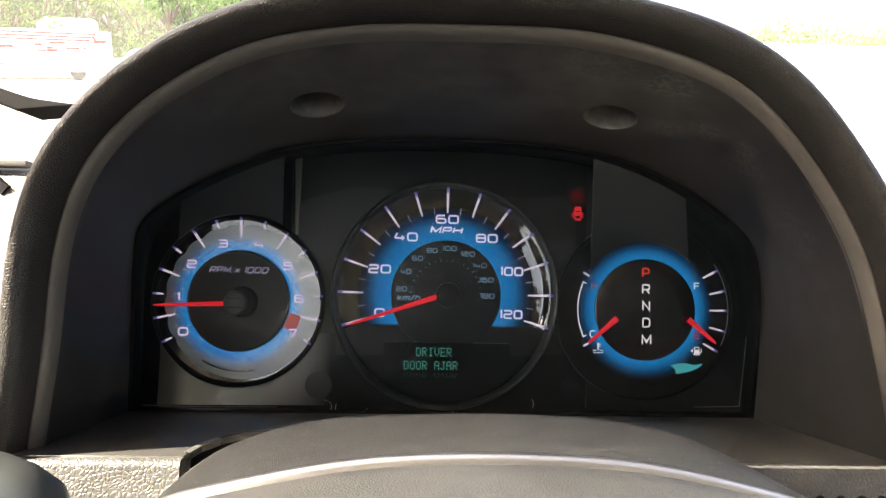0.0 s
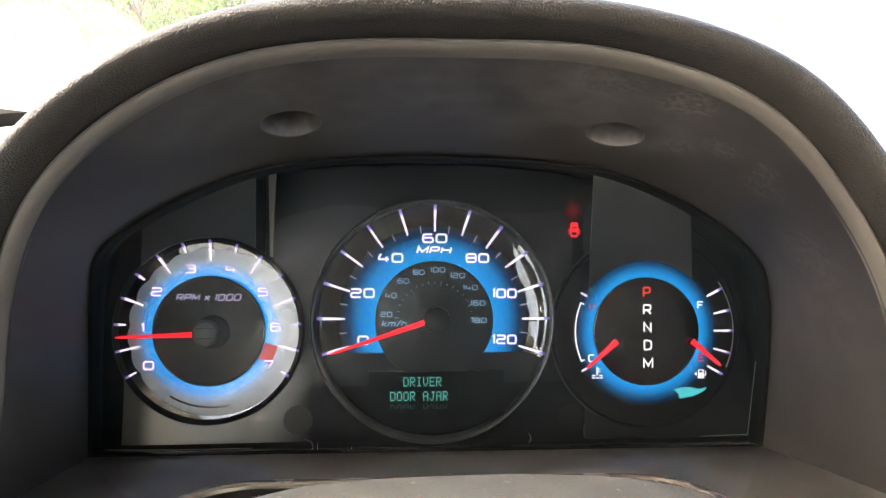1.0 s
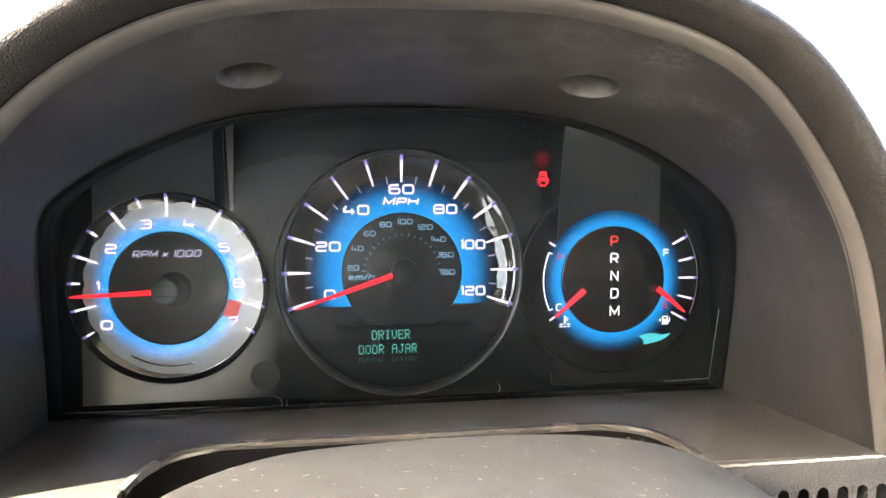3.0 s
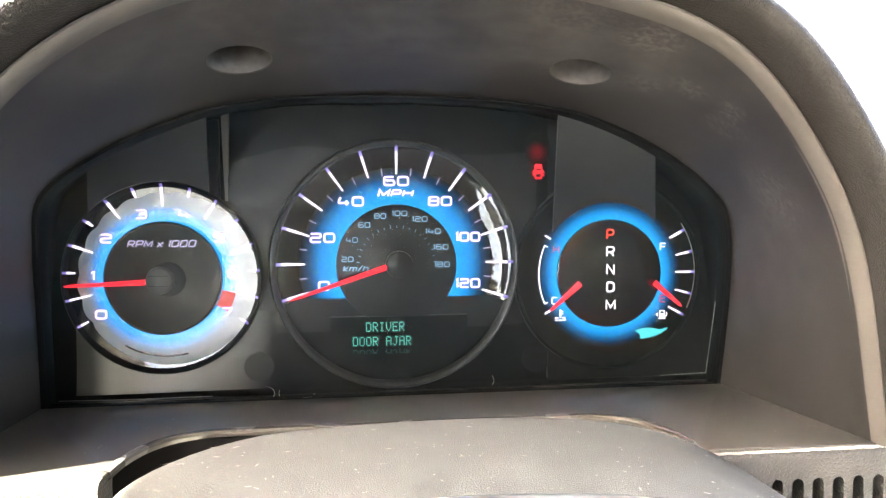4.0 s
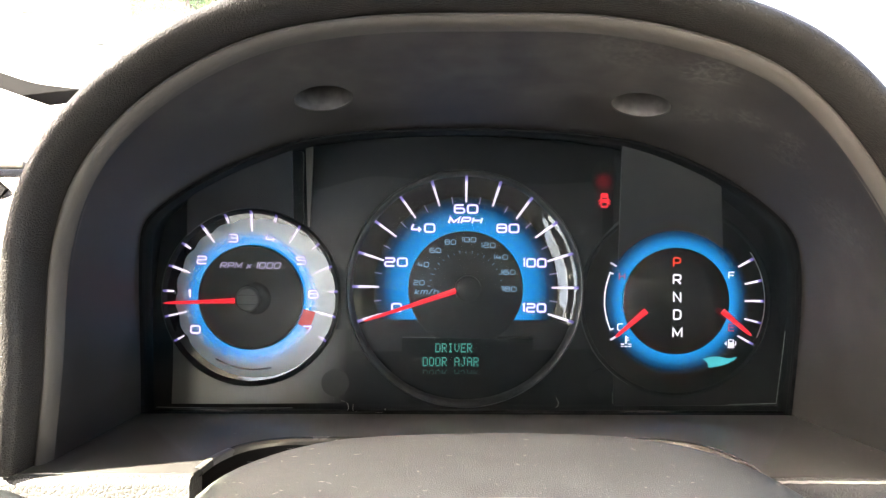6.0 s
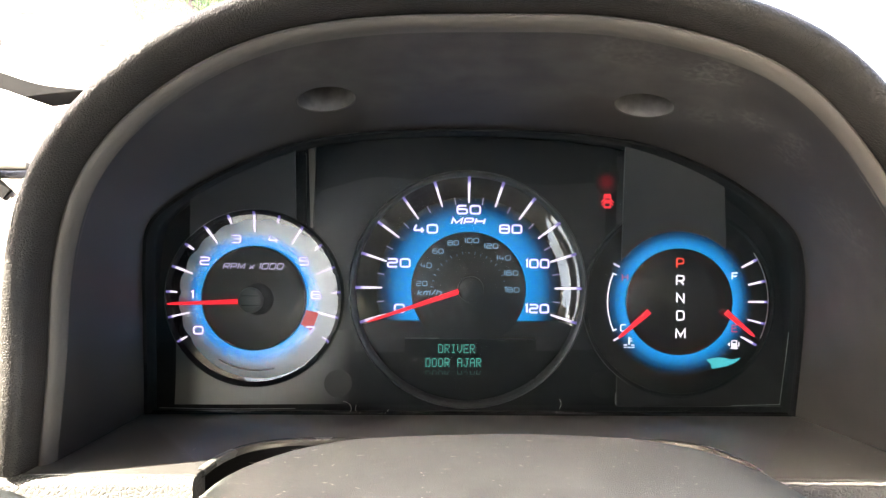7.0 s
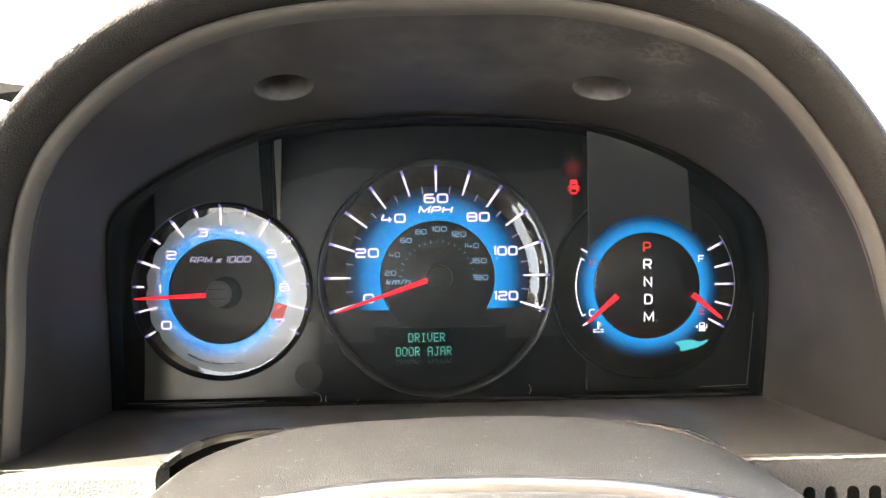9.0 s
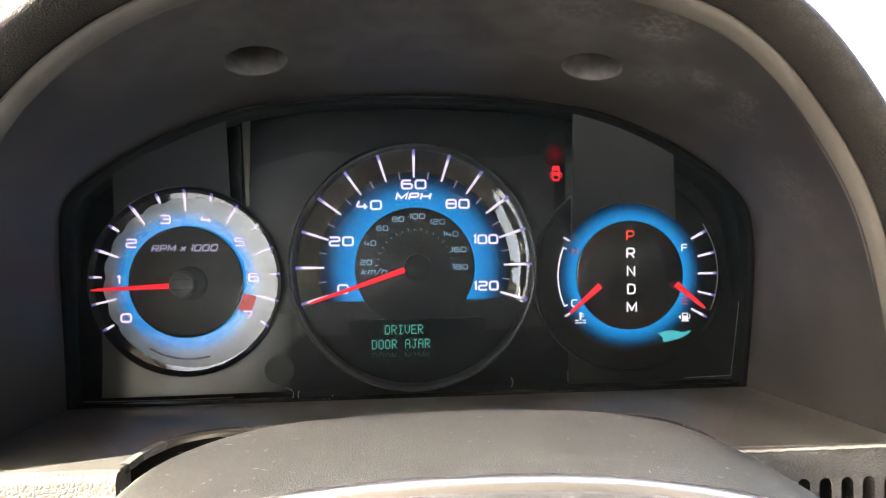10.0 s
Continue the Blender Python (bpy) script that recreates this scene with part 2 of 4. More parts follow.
DISC = plastic("dial_disc", (0.0125, 0.0135, 0.0145), 0.45, spread=0.12, fine=0.01, spec=0.3)
RINGM = plain("dial_bezel", (0.044, 0.046, 0.048), 0.36, 0.5)
BEZELK = plain("dial_bezel_black", (0.012, 0.012, 0.013), 0.2)
GLASSY = plain("bowl_black", (0.010, 0.010, 0.012), 0.05)
GLASSY.node_tree.nodes["Principled BSDF"].inputs["Coat Weight"].default_value = 1.0
GLASSY.node_tree.nodes["Principled BSDF"].inputs["Specular IOR Level"].default_value = 0.0
GLASSY.node_tree.nodes["Principled BSDF"].inputs["Coat IOR"].default_value = 1.65
PRINT = lit("white_print", (0.90, 0.84, 1.0), 1.35)
TICK = lit("tick_light", (0.84, 0.74, 1.0), 1.1)
TIP = lit("tick_tip", (0.26, 0.20, 0.72), 0.5)
DIM = lit("dim_print", (0.16, 0.31, 0.48), 1.0)
VIOLET = lit("violet_rim", (0.30, 0.16, 0.85), 0.5)
LILAC = lit("lilac_print", (0.46, 0.40, 0.66), 0.75)
RED = lit("red_light", (1.0, 0.03, 0.05), 0.9)
REDPRINT = lit("red_print", (1.0, 0.06, 0.03), 0.9)
DARKRED = lit("dark_red_print", (0.62, 0.02, 0.04), 0.75)
TEAL = lit("display_teal", (0.10, 0.62, 0.52), 0.65)
REDZONE = lit("red_zone", (0.75, 0.05, 0.04), 0.45)
BLUE = (0.0, 0.28, 0.82)


# ---- building helpers ----
MM = 0.001


def thing(name, label, category, group="", kind="", m=CAR):
    ob = new(name)
    ob.empty_display_size = 0.02
    ob.matrix_world = m
    return tagged(ob, label, category, group, kind)


def part(name, bm, mat, parent, label="", smooth=True):
    """Links a bmesh as one mesh object under a thing or a part."""
    me = bpy.data.meshes.new(name)
    bmesh.ops.recalc_face_normals(bm, faces=bm.faces)
    bm.to_mesh(me)
    bm.free()
    if smooth:
        me.shade_smooth()
        me.set_sharp_from_angle(angle=radians(40))
    me.materials.append(mat)
    ob = new(name, me)
    ob.parent = parent
    return tagged(ob, label)


def spline(ctrl, per=6):
    """A smooth line through a few control points (Catmull-Rom)."""
    pts = [np.array(p, float) for p in ctrl]
    pts = [2 * pts[0] - pts[1]] + pts + [2 * pts[-1] - pts[-2]]
    out = []
    for a, b, c, d in zip(pts, pts[1:], pts[2:], pts[3:]):
        for k in range(per):
            u = k / per
            out.append(0.5 * (2 * b + (c - a) * u + (2 * a - 5 * b + 4 * c - d) * u * u + (3 * b - a - 3 * c + d) * u ** 3))
    return out + [pts[-2]]


def resample(line, n):
    line = np.array(line)
    d = np.r_[0, np.cumsum(np.linalg.norm(np.diff(line, axis=0), axis=1))]
    s = np.linspace(0, d[-1], n)
    return np.stack([np.interp(s, d, line[:, k]) for k in range(line.shape[1])], 1)


def loft(rows, closed=False, caps=False):
    """A skin over rows of points, all of one length."""
    bm = bmesh.new()
    vs = [[bm.verts.new(p) for p in row] for row in rows]
    n = len(rows[0])
    for a, b in zip(vs, vs[1:]):
        for k in range(n if closed else n - 1):
            j = (k + 1) % n
            bm.faces.new((a[k], a[j], b[j], b[k]))
    if caps:
        bm.faces.new(vs[0])
        bm.faces.new(vs[-1][::-1])
    return bm


def slab(outline, depth, bevel=0.0, axis=1, at=0.0, steps=2):
    """A plate: a flat outline of (a, b) pairs, pushed out by depth along an axis, with rounded edges."""
    bm = bmesh.new()
    place = {1: lambda a, b: (a, at, b), 2: lambda a, b: (a, b, at), 0: lambda a, b: (at, a, b)}[axis]
    f = bm.faces.new([bm.verts.new(place(*p)) for p in outline])
    ext = bmesh.ops.extrude_face_region(bm, geom=[f])
    v = [0, 0, 0]
    v[axis] = depth
    bmesh.ops.translate(bm, vec=v, verts=[g for g in ext["geom"] if isinstance(g, bmesh.types.BMVert)])
    bmesh.ops.recalc_face_normals(bm, faces=bm.faces)
    if bevel:
        bmesh.ops.bevel(bm, geom=[e for e in bm.edges if e.calc_face_angle(0) > 0.6], offset=bevel, segments=steps, affect="EDGES", profile=0.5)
    return bm


def box(x0, x1, y0, y1, z0, z1, bevel=0.0, steps=2):
    bm = slab([(x0, z0), (x1, z0), (x1, z1), (x0, z1)], y1 - y0, 0, 1, y0)
    if bevel:
        bmesh.ops.bevel(bm, geom=bm.edges[:], offset=bevel, segments=steps, affect="EDGES", profile=0.5)
    return bm


def revolve(centre, profile, n=72, a0=0.0, a1=360.0):
    """A ring about a dial's axis: profile of (radius, y) in millimetres."""
    full = a1 - a0 >= 360
    rows = []
    for k in range(n if full else n + 1):
        a = radians(a0 + (a1 - a0) * k / n)
        rows.append([((centre[0] + r * math.cos(a)) * MM, y * MM, (centre[1] + r * math.sin(a)) * MM) for r, y in profile])
    if full:
        rows.append(rows[0])
    bm = loft(rows)
    bmesh.ops.remove_doubles(bm, verts=bm.verts, dist=1e-6)
    return bm


def bar(p, q, w0, w1, y0, y1, y2=None):
    """A tapered light bar on a dial from p to q (millimetres), y0 its foot, y1 and y2 the top at each end."""
    p, q = np.array(p, float), np.array(q, float)
    u = (q - p) / np.linalg.norm(q - p)
    s = np.array((-u[1], u[0]))
    y2 = y1 if y2 is None else y2
    bm = bmesh.new()
    vs = []
    for c, w, y in ((p, w0, y1), (q, w1, y2)):
        for sg in (-1, 1):
            for yy in (y0, y):
                e = c + s * sg * w / 2
                vs.append(bm.verts.new((e[0] * MM, yy * MM, e[1] * MM)))
    for f in ((0, 1, 3, 2), (4, 6, 7, 5), (0, 4, 5, 1), (2, 3, 7, 6), (1, 5, 7, 3), (0, 2, 6, 4)):
        bm.faces.new([vs[k] for k in f])
    return bm


# squared wide lettering: each glyph is (width, corner radius, strokes), height 1
GLYPHS = {
    "0": (1.0, 0.3, [[(0.5, 0), (0, 0), (0, 1), (1, 1), (1, 0), (0.5, 0)]]),
    "1": (0.16, 0.0, [[(0, 0.86), (0.16, 1.0), (0.16, 0)]]),
    "2": (1.0, 0.26, [[(0, 1), (1, 1), (1, 0.53), (0, 0.53), (0, 0), (1, 0)]]),
    "3": (1.0, 0.26, [[(0, 1), (1, 1), (1, 0), (0, 0)], [(0.32, 0.53), (0.98, 0.53)]]),
    "4": (1.0, 0.12, [[(0.2, 1), (0, 0.5), (0, 0.32), (1, 0.32)], [(0.76, 0.66), (0.76, 0)]]),
    "5": (1.0, 0.26, [[(0.96, 1), (0, 1), (0, 0.55), (1, 0.55), (1, 0), (0, 0)]]),
    "6": (1.0, 0.3, [[(0.92, 1), (0, 1), (0, 0), (1, 0), (1, 0.57), (0.05, 0.57)]]),
    "7": (0.9, 0.1, [[(0, 1), (0.9, 1), (0.36, 0)]]),
    "8": (1.0, 0.3, [[(0.5, 0), (0, 0), (0, 1), (1, 1), (1, 0), (0.5, 0)], [(0.05, 0.53), (0.95, 0.53)]]),
    "P": (0.95, 0.28, [[(0, 0), (0, 1)], [(0, 1), (0.95, 1), (0.95, 0.42), (0.03, 0.42)]]),
    "R": (0.95, 0.28, [[(0, 0), (0, 1)], [(0, 1), (0.95, 1), (0.95, 0.44), (0.03, 0.44)], [(0.5, 0.44), (0.95, 0)]]),
    "N": (0.95, 0.0, [[(0, 0), (0, 1), (0.95, 0), (0.95, 1)]]),
    "D": (0.95, 0.4, [[(0, 0), (0, 1)], [(0, 1), (0.95, 1), (0.95, 0), (0, 0)]]),
    "M": (1.1, 0.0, [[(0, 0), (0, 1), (0.55, 0.22), (1.1, 1), (1.1, 0)]]),
    "H": (1.0, 0.0, [[(0, 0), (0, 1)], [(1, 0), (1, 1)], [(0.02, 0.52), (0.98, 0.52)]]),
    "F": (0.8, 0.0, [[(0, 0), (0, 1), (0.8, 1)], [(0.02, 0.52), (0.7, 0.52)]]),
    "E": (0.85, 0.0, [[(0.85, 1), (0, 1), (0, 0), (0.85, 0)], [(0.02, 0.52), (0.78, 0.52)]]),
    "C": (0.9, 0.3, [[(0.9, 1), (0, 1), (0, 0), (0.9, 0)]]),
    "x": (0.8, 0.0, [[(0, 0), (0.8, 0.72)], [(0, 0.72), (0.8, 0)]]),
    "k": (0.7, 0.0, [[(0, 0), (0, 1)], [(0.65, 0.68), (0.08, 0.32), (0.7, 0)]]),
    "m": (1.1, 0.16, [[(0, 0), (0, 0.68), (1.1, 0.68), (1.1, 0)], [(0.55, 0.62), (0.55, 0)]]),
    "h": (0.75, 0.2, [[(0, 0), (0, 1)], [(0.03, 0.66), (0.75, 0.66), (0.75, 0)]]),
    "/": (0.5, 0.0, [[(0, -0.05), (0.5, 1.05)]]),
    " ": (0.25, 0.0, []),
}


def rounded(line, r):
    """A line of (x, z) with its corners turned into short arcs."""
    if r <= 0.01:
        return line
    out = [line[0]]
    for a, b, c in zip(line, line[1:], line[2:]):
        a, b, c = np.array(a), np.array(b), np.array(c)
        la, lc = np.linalg.norm(a - b), np.linalg.norm(c - b)
        d = min(r, la * 0.49, lc * 0.49)
        p, q = b + (a - b) * d / la, b + (c - b) * d / lc
        out += [tuple((1 - u) ** 2 * p + 2 * u * (1 - u) * b + u * u * q) for u in (0, 0.25, 0.5, 0.75, 1)]
    return out + [line[-1]]


def ribbon(bm, line, width, y, depth):
    """A raised stroke of even width along a flat line, in millimetres."""
    p = np.array(line, float)
    keep = [np.subtract(b, a) / max(1e-9, np.hypot(*np.subtract(b, a))) for a, b in zip(p, p[1:])]
    rows = []
    for k in range(len(p)):
        a, b = keep[max(0, k - 1)], keep[min(len(keep) - 1, k)]
        if k in (0, len(p) - 1) and np.allclose(p[0], p[-1]):
            a, b = keep[-1], keep[0]
        n = np.array((-a[1] - b[1], a[0] + b[0]))
        n /= max(1e-6, np.linalg.norm(n))
        n *= min(2.2, 1 / max(0.3, float(np.dot(n, (-b[1], b[0]))))) * width / 2
        e = p[k] + n, p[k] - n
        rows.append([bm.verts.new((x * MM, yy * MM, z * MM)) for (x, z), yy in ((e[0], y), (e[0], y - depth), (e[1], y - depth), (e[1], y))])
    for a, b in zip(rows, rows[1:]):
        for k in range(3):
            bm.faces.new((a[k], a[k + 1], b[k + 1], b[k]))


def words(text, centre, height, width, y, shear=0.0, weight=0.6, bm=None):
    """Lettering on a dial, fitted to a height and width in millimetres; weight is the stroke's width."""
    bm = bm or bmesh.new()
    gap = 0.36
    total = sum(GLYPHS[c][0] + gap for c in text) - gap
    sx, sz = (width - 0.6) / total, height - 0.6
    at = 0.0
    for c in text:
        w, r, lines = GLYPHS[c]
        for k, line in enumerate(lines):
            pts = [((at + x) * sx, z * sz) for x, z in line]
            pts = [(centre[0] - (width - 0.6) / 2 + x + shear * (z - sz / 2), centre[1] + z - sz / 2) for x, z in rounded(pts, r * sz)]
            ribbon(bm, pts, weight, y - 0.012 * k, 0.08)
        at += w + gap
    return bm


def rimmed(name, text, centre, height, width, y, parent, shear=0.0):
    """A white numeral with a thin violet halo in the print."""
    bm = words(text, centre, height, width, y, shear, 0.64)
    count = len(bm.faces)
    words(text, centre, height, width, y + 0.1, shear, 1.25, bm)
    bm.faces.ensure_lookup_table()
    for f in bm.faces[count:]:
        f.material_index = 1
    ob = part(name, bm, PRINT, parent, smooth=False)
    ob.data.materials.append(VIOLET)
    return ob


def polar(c, r, a):
    return c[0] + r * math.cos(radians(a)), c[1] + r * math.sin(radians(a))


# ---- hood round the dials ----
N = 289
LENS_L = [(-145, -55), (-143, -34), (-141, -11), (-139, 11), (-135, 29), (-121, 41), (-98, 53), (-72, 62.5), (-48, 66.5), (-24, 68)]
LENS_R = [(24, 68), (48, 66.5), (72, 62.5), (98, 53), (120, 40.5), (135, 27.5), (141, 13), (144, -8), (145.5, -30), (146.5, -55)]
LENS = resample(spline(LENS_L + [(0, 68.5)] + LENS_R), N) * MM
TRIM_L = [(-151, -55), (-147, -37), (-142, -14), (-138.5, 9), (-132.5, 29), (-125.8, 42.5), (-112.8, 57), (-96, 69.2), (-78.3, 78.2), (-59.5, 84), (-30, 87.4)]
TRIM_R = [(30, 87.2), (50, 84.3), (68, 79.8), (84, 73.6), (96, 65.5), (106.5, 55), (118, 41.5), (127.5, 28.5), (134.5, 16), (141.5, -1), (149, -24), (159, -55)]
EDGE = resample(spline(TRIM_L + [(0, 87.5)] + TRIM_R), N) * MM
for _ in range(60):
    EDGE[1:-1] = 0.25 * EDGE[:-2] + 0.5 * EDGE[1:-1] + 0.25 * EDGE[2:]


def lens_y(z):
    return -0.033 - 0.245 * z


def edge_y(x, z):
    return -0.110 - 0.22 * z - 0.05 * x


def outward(line):
    t = np.gradient(line, axis=0)
    n = np.stack([-t[:, 1], t[:, 0]], 1)
    return n / np.linalg.norm(n, axis=1)[:, None]


NRM = outward(EDGE)
for _ in range(60):
    NRM[1:-1] = 0.25 * NRM[:-2] + 0.5 * NRM[1:-1] + 0.25 * NRM[2:]
NRM /= np.linalg.norm(NRM, axis=1)[:, None]


def ring_row(off, dy):
    """The hood's edge line moved out by off and along the dash by dy (millimetres)."""
    slim = 1 - 0.4 * np.clip((EDGE[:, 0] - 0.06) / 0.05, 0, 1) if off < 0 else np.ones(N)
    p = EDGE + NRM * (off * MM * slim)[:, None]
    return [(x, edge_y(ex, ez) + dy * MM, z) for (x, z), (ex, ez) in zip(p, EDGE)]


hood = thing("instrument_hood", "dark grey plastic hood with grained padded rim arching over the dials", "dashboard hood")
lens_row = [(x, lens_y(z), z) for x, z in LENS]
inner_row = ring_row(-3.1, 6.2)
rows = [[(x * 1.12, 0.012, z * 1.12) for x, z in LENS], [(x * 1.025, lens_y(z) + 0.003, z * 1.025) for x, z in LENS]]
for k in range(49):
    u = k / 48
    rows.append([tuple(np.array(a) * (1 - u) + np.array(b) * u + np.array((0, 0, 0.0006 * math.sin(math.pi * u) * min(1.0, max(0.0, a[2] / 0.03))))) for a, b in zip(lens_row, inner_row)])
bm = loft(rows)
mouths = []
bm.normal_update()
for h in (Vector((-0.0542, -0.0805, 0.0712)), Vector((0.0585, -0.0812, 0.0706))):
    near = [f for f in bm.faces if (f.calc_center_median() - h).length < 0.012]
    up = sum((f.normal if f.normal.z > 0 else -f.normal for f in near), Vector()).normalized()
    mid = sum((f.calc_center_median() for f in near), Vector()) / len(near)
    mouths.append((h + up * (mid - h).dot(up), up))
drop = [f for f in bm.faces if min((f.calc_center_median() - h).length for h, up in mouths) < 0.0098]
bmesh.ops.delete(bm, geom=drop, context="FACES")
for v in bm.verts:
    for h, up in mouths:
        d = v.co - h
        d -= up * d.dot(up)
        if v.is_boundary and (v.co - h).length < 0.02:
            v.co += d * (0.0104 / d.length - 1)
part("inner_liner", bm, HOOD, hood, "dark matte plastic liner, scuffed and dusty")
part("trim_ring", loft([ring_row(o, d) for o, d in ((-3.0, 8), (-2.8, 5.0), (-2.4, 3.0), (-1.8, 1.5), (-1.1, 0.6), (-0.4, 0.1), (0.3, 0.2), (0.8, 1.2), (1.0, 4.0), (1.0, 9.0))]),
     TRIM, hood, "taupe grey smooth trim band round the opening")
round_edge = spline([(0.4, 8), (0.7, 2), (1.2, -4), (2.0, -8.5), (3.2, -11.5), (5.0, -13.4), (7.0, -13.2), (8.6, -11), (9.5, -7), (9.8, -2), (9.9, 8), (9.9, 22), (9.8, 40)], 4)
flat_edge = spline([(0.4, 8), (0.5, 0), (0.8, -7), (1.5, -10.8), (2.9, -12.5), (5.0, -13.3), (7.2, -12.9), (8.8, -11.2), (9.6, -7), (9.9, -2), (9.9, 8), (9.9, 22), (9.8, 40)], 4)
rows = []
for (o0, d0), (o1, d1) in zip(round_edge, flat_edge):
    # the pad flattens towards its two feet
    a, b = np.array(ring_row(o0, d0)), np.array(ring_row(o1, d1))
    w = np.clip((0.035 - EDGE[:, 1]) / 0.045, 0, 1)[:, None]
    rows.append([tuple(p) for p in a * (1 - w) + b * w])
part("padded_rim", loft(rows), RIM, hood, "dark grey grained soft rim, sunlit along its top")
for h, up in mouths:
    m = Matrix.Translation(h) @ up.to_track_quat("Z", "Y").to_matrix().to_4x4() @ Matrix.Scale(MM, 4)
    # the recess bottom is coloured black for the shade deep inside
    mouth = None
    for name, prof, mat, label in (("screw_recess", [(9.7, 14.0), (9.9, 6.0), (10.0, 1.6), (10.3, 0.5), (11.0, 0.35), (12.5, 0.6)], RECESS, "round dusty recess for a screw in the liner"),
                                   ("recess_bottom", [(0, 14.0), (6, 14.0), (9.8, 13.9)], BLACK, "bottom of the recess, painted black for its shade")):
        bm = loft([[(r * math.cos(a), r * math.sin(a), d) for r, d in prof] for a in np.linspace(0, 2 * math.pi, 41)])
        bmesh.ops.remove_doubles(bm, verts=bm.verts, dist=1e-4)
        bmesh.ops.transform(bm, matrix=m, verts=bm.verts)
        mouth = part(name, bm, mat, mouth or hood, label)

# ---- sill and pads under the dials ----
dash = thing("dashboard", "grey grained dashboard with vents, dusty, sunlit at its outer end", "dashboard")


def arc(cx, cy, r, a0, a1, n=8):
    return [(cx + r * math.cos(radians(a0 + (a1 - a0) * k / n)), cy + r * math.sin(radians(a0 + (a1 - a0) * k / n))) for k in range(n + 1)]


notch = spline([(95.5, -97), (94, -82), (88, -67), (77, -59.5), (62, -57.5), (0, -58), (-60, -57.5), (-75, -59), (-86, -66), (-92.5, -80), (-94.5, -97)], 5)
outline = [(-152, -12), (152, -12), (162, -102), (95.5, -99)] + notch[1:-1] + [(-94.5, -97), (-153, -97)]
part("sill", slab([(a * MM, b * MM) for a, b in outline], -0.002, 0.0006, 2, -0.055), SILL, dash, "dusty dark satin shelf in front of the dials")


lip = notch[1:-1]
lip_n = [np.array((b[1] - a[1], a[0] - b[0])) / np.hypot(b[0] - a[0], b[1] - a[1]) for a, b in zip([notch[0]] + lip[:-1], lip[1:] + [notch[-1]])]
rows = [[((p[0] + n[0] * o) * MM, (p[1] + n[1] * o) * MM, z * MM) for o, z in ((2.2, -55.2), (1.6, -54.7), (0.5, -54.5), (-0.7, -54.9), (-1.2, -55.8), (-0.9, -57.2), (1.5, -58.4), (6, -59))] for p, n in zip(lip, lip_n)]
part("shelf_lip", loft(rows), LIP, dash, "rolled satin lip round the column cut-out")


def pad(x0, x1, y, slots=()):
    """A grained pad below the shelf; slots open down from z = -66 mm."""
    line = [(x0, -55.6), (x1, -55.6), (x1, -118)]
    for c in sorted(slots, reverse=True):
        line += [(c + 2.1, -118)] + [(c + dx, -67.6 + dz) for dx, dz in arc(0, 0, 2.1, 0, 180, 8)] + [(c - 2.1, -118)]
    line += [(x0, -118)]
    bm = slab([(a * MM, b * MM) for a, b in line], 0.012, 0, 1, y * MM)
    top = [e for e in bm.edges if all(v.co.z > -0.0557 for v in e.verts) and all(v.co.y < y * MM + 1e-5 for v in e.verts)]
    bmesh.ops.bevel(bm, geom=top, offset=0.0025, segments=4, affect="EDGES", profile=0.5)
    return bm


part("pad", pad(-175, -94.5, -101), LEATHER, dash, "grained pad, brightly sunlit")
VENTS = [121 + 7.4 * k for k in range(8)]
part("pad", pad(95.8, 185, -102.5, VENTS), LEATHER, dash, "grained pad with vertical vent slots")
# pale strip that puts the bevel's highlight into colour
EDGE_GLINT = plain("edge_glint", (0.46, 0.44, 0.41), 0.35)
edge = [(96.2 + 88.6 * k / 40, -101.9 - 0.15 * math.sin(k * 1.7), -56.0 + 0.12 * math.sin(k * 2.3)) for k in range(41)]
part("edge_glint", loft([[(x * MM, (y + 0.55 * math.cos(a)) * MM, (z + 0.5 * math.sin(a)) * MM) for a in np.linspace(0, 5.5, 8)] for x, y, z in edge], closed=True, caps=True), EDGE_GLINT, dash, "pale strip painted as the highlight on the pad's top edge")
part("vent_back", box(0.112, 0.185, -0.088, -0.086, -0.118, -0.058), BLACK, dash)
part("underside", box(-0.30, 0.40, -0.060, -0.054, -0.30, -0.0572), PIT, dash)

# ---- steering column and wheel ----
column = thing("steering_column", "dusty grey plastic steering column shroud below the dials", "steering column")
COL = resample(spline([(-125, -95), (-103, -72), (-88, -56.5), (-79, -49), (-68, -43.8), (-54, -39.6), (-36, -36.8), (0, -35.4), (30, -35.8), (52, -37.6), (71, -41.6), (88, -48.6), (101, -57.0), (116, -73), (138, -97)]), 61)
rows = []
for y, dz, s in ((-85, -26, 0.9), (-100, -12, 0.955), (-108, -5, 0.98), (-113, -1.6, 0.995), (-118, 0, 1.0), (-126, 0.4, 1.0), (-145, 0.6, 1.0), (-163, 0.2, 1.0), (-169, -1.5, 1.0), (-171, -8, 0.99)):
    rows.append([((3 + (x - 3) * s) * MM, y * MM, (z + dz) * MM) for x, z in COL])
part("upper_shroud", loft(rows), SHROUD, column, "dusty grey plastic upper shroud with specks and scratches")

wheel = thing("steering_wheel", "grey steering wheel hub with a bright silver trim line", "steering wheel")
HUB = resample(spline([(-112, -68), (-92, -52.5), (-72, -43.8), (-58, -40.3), (-43, -37.2), (-27, -34.8), (-8, -33.6), (14, -33.6), (34, -34.8), (50, -37.2), (64, -40.3), (78, -44.2), (98, -53), (118, -69)]), 61)
rows = []
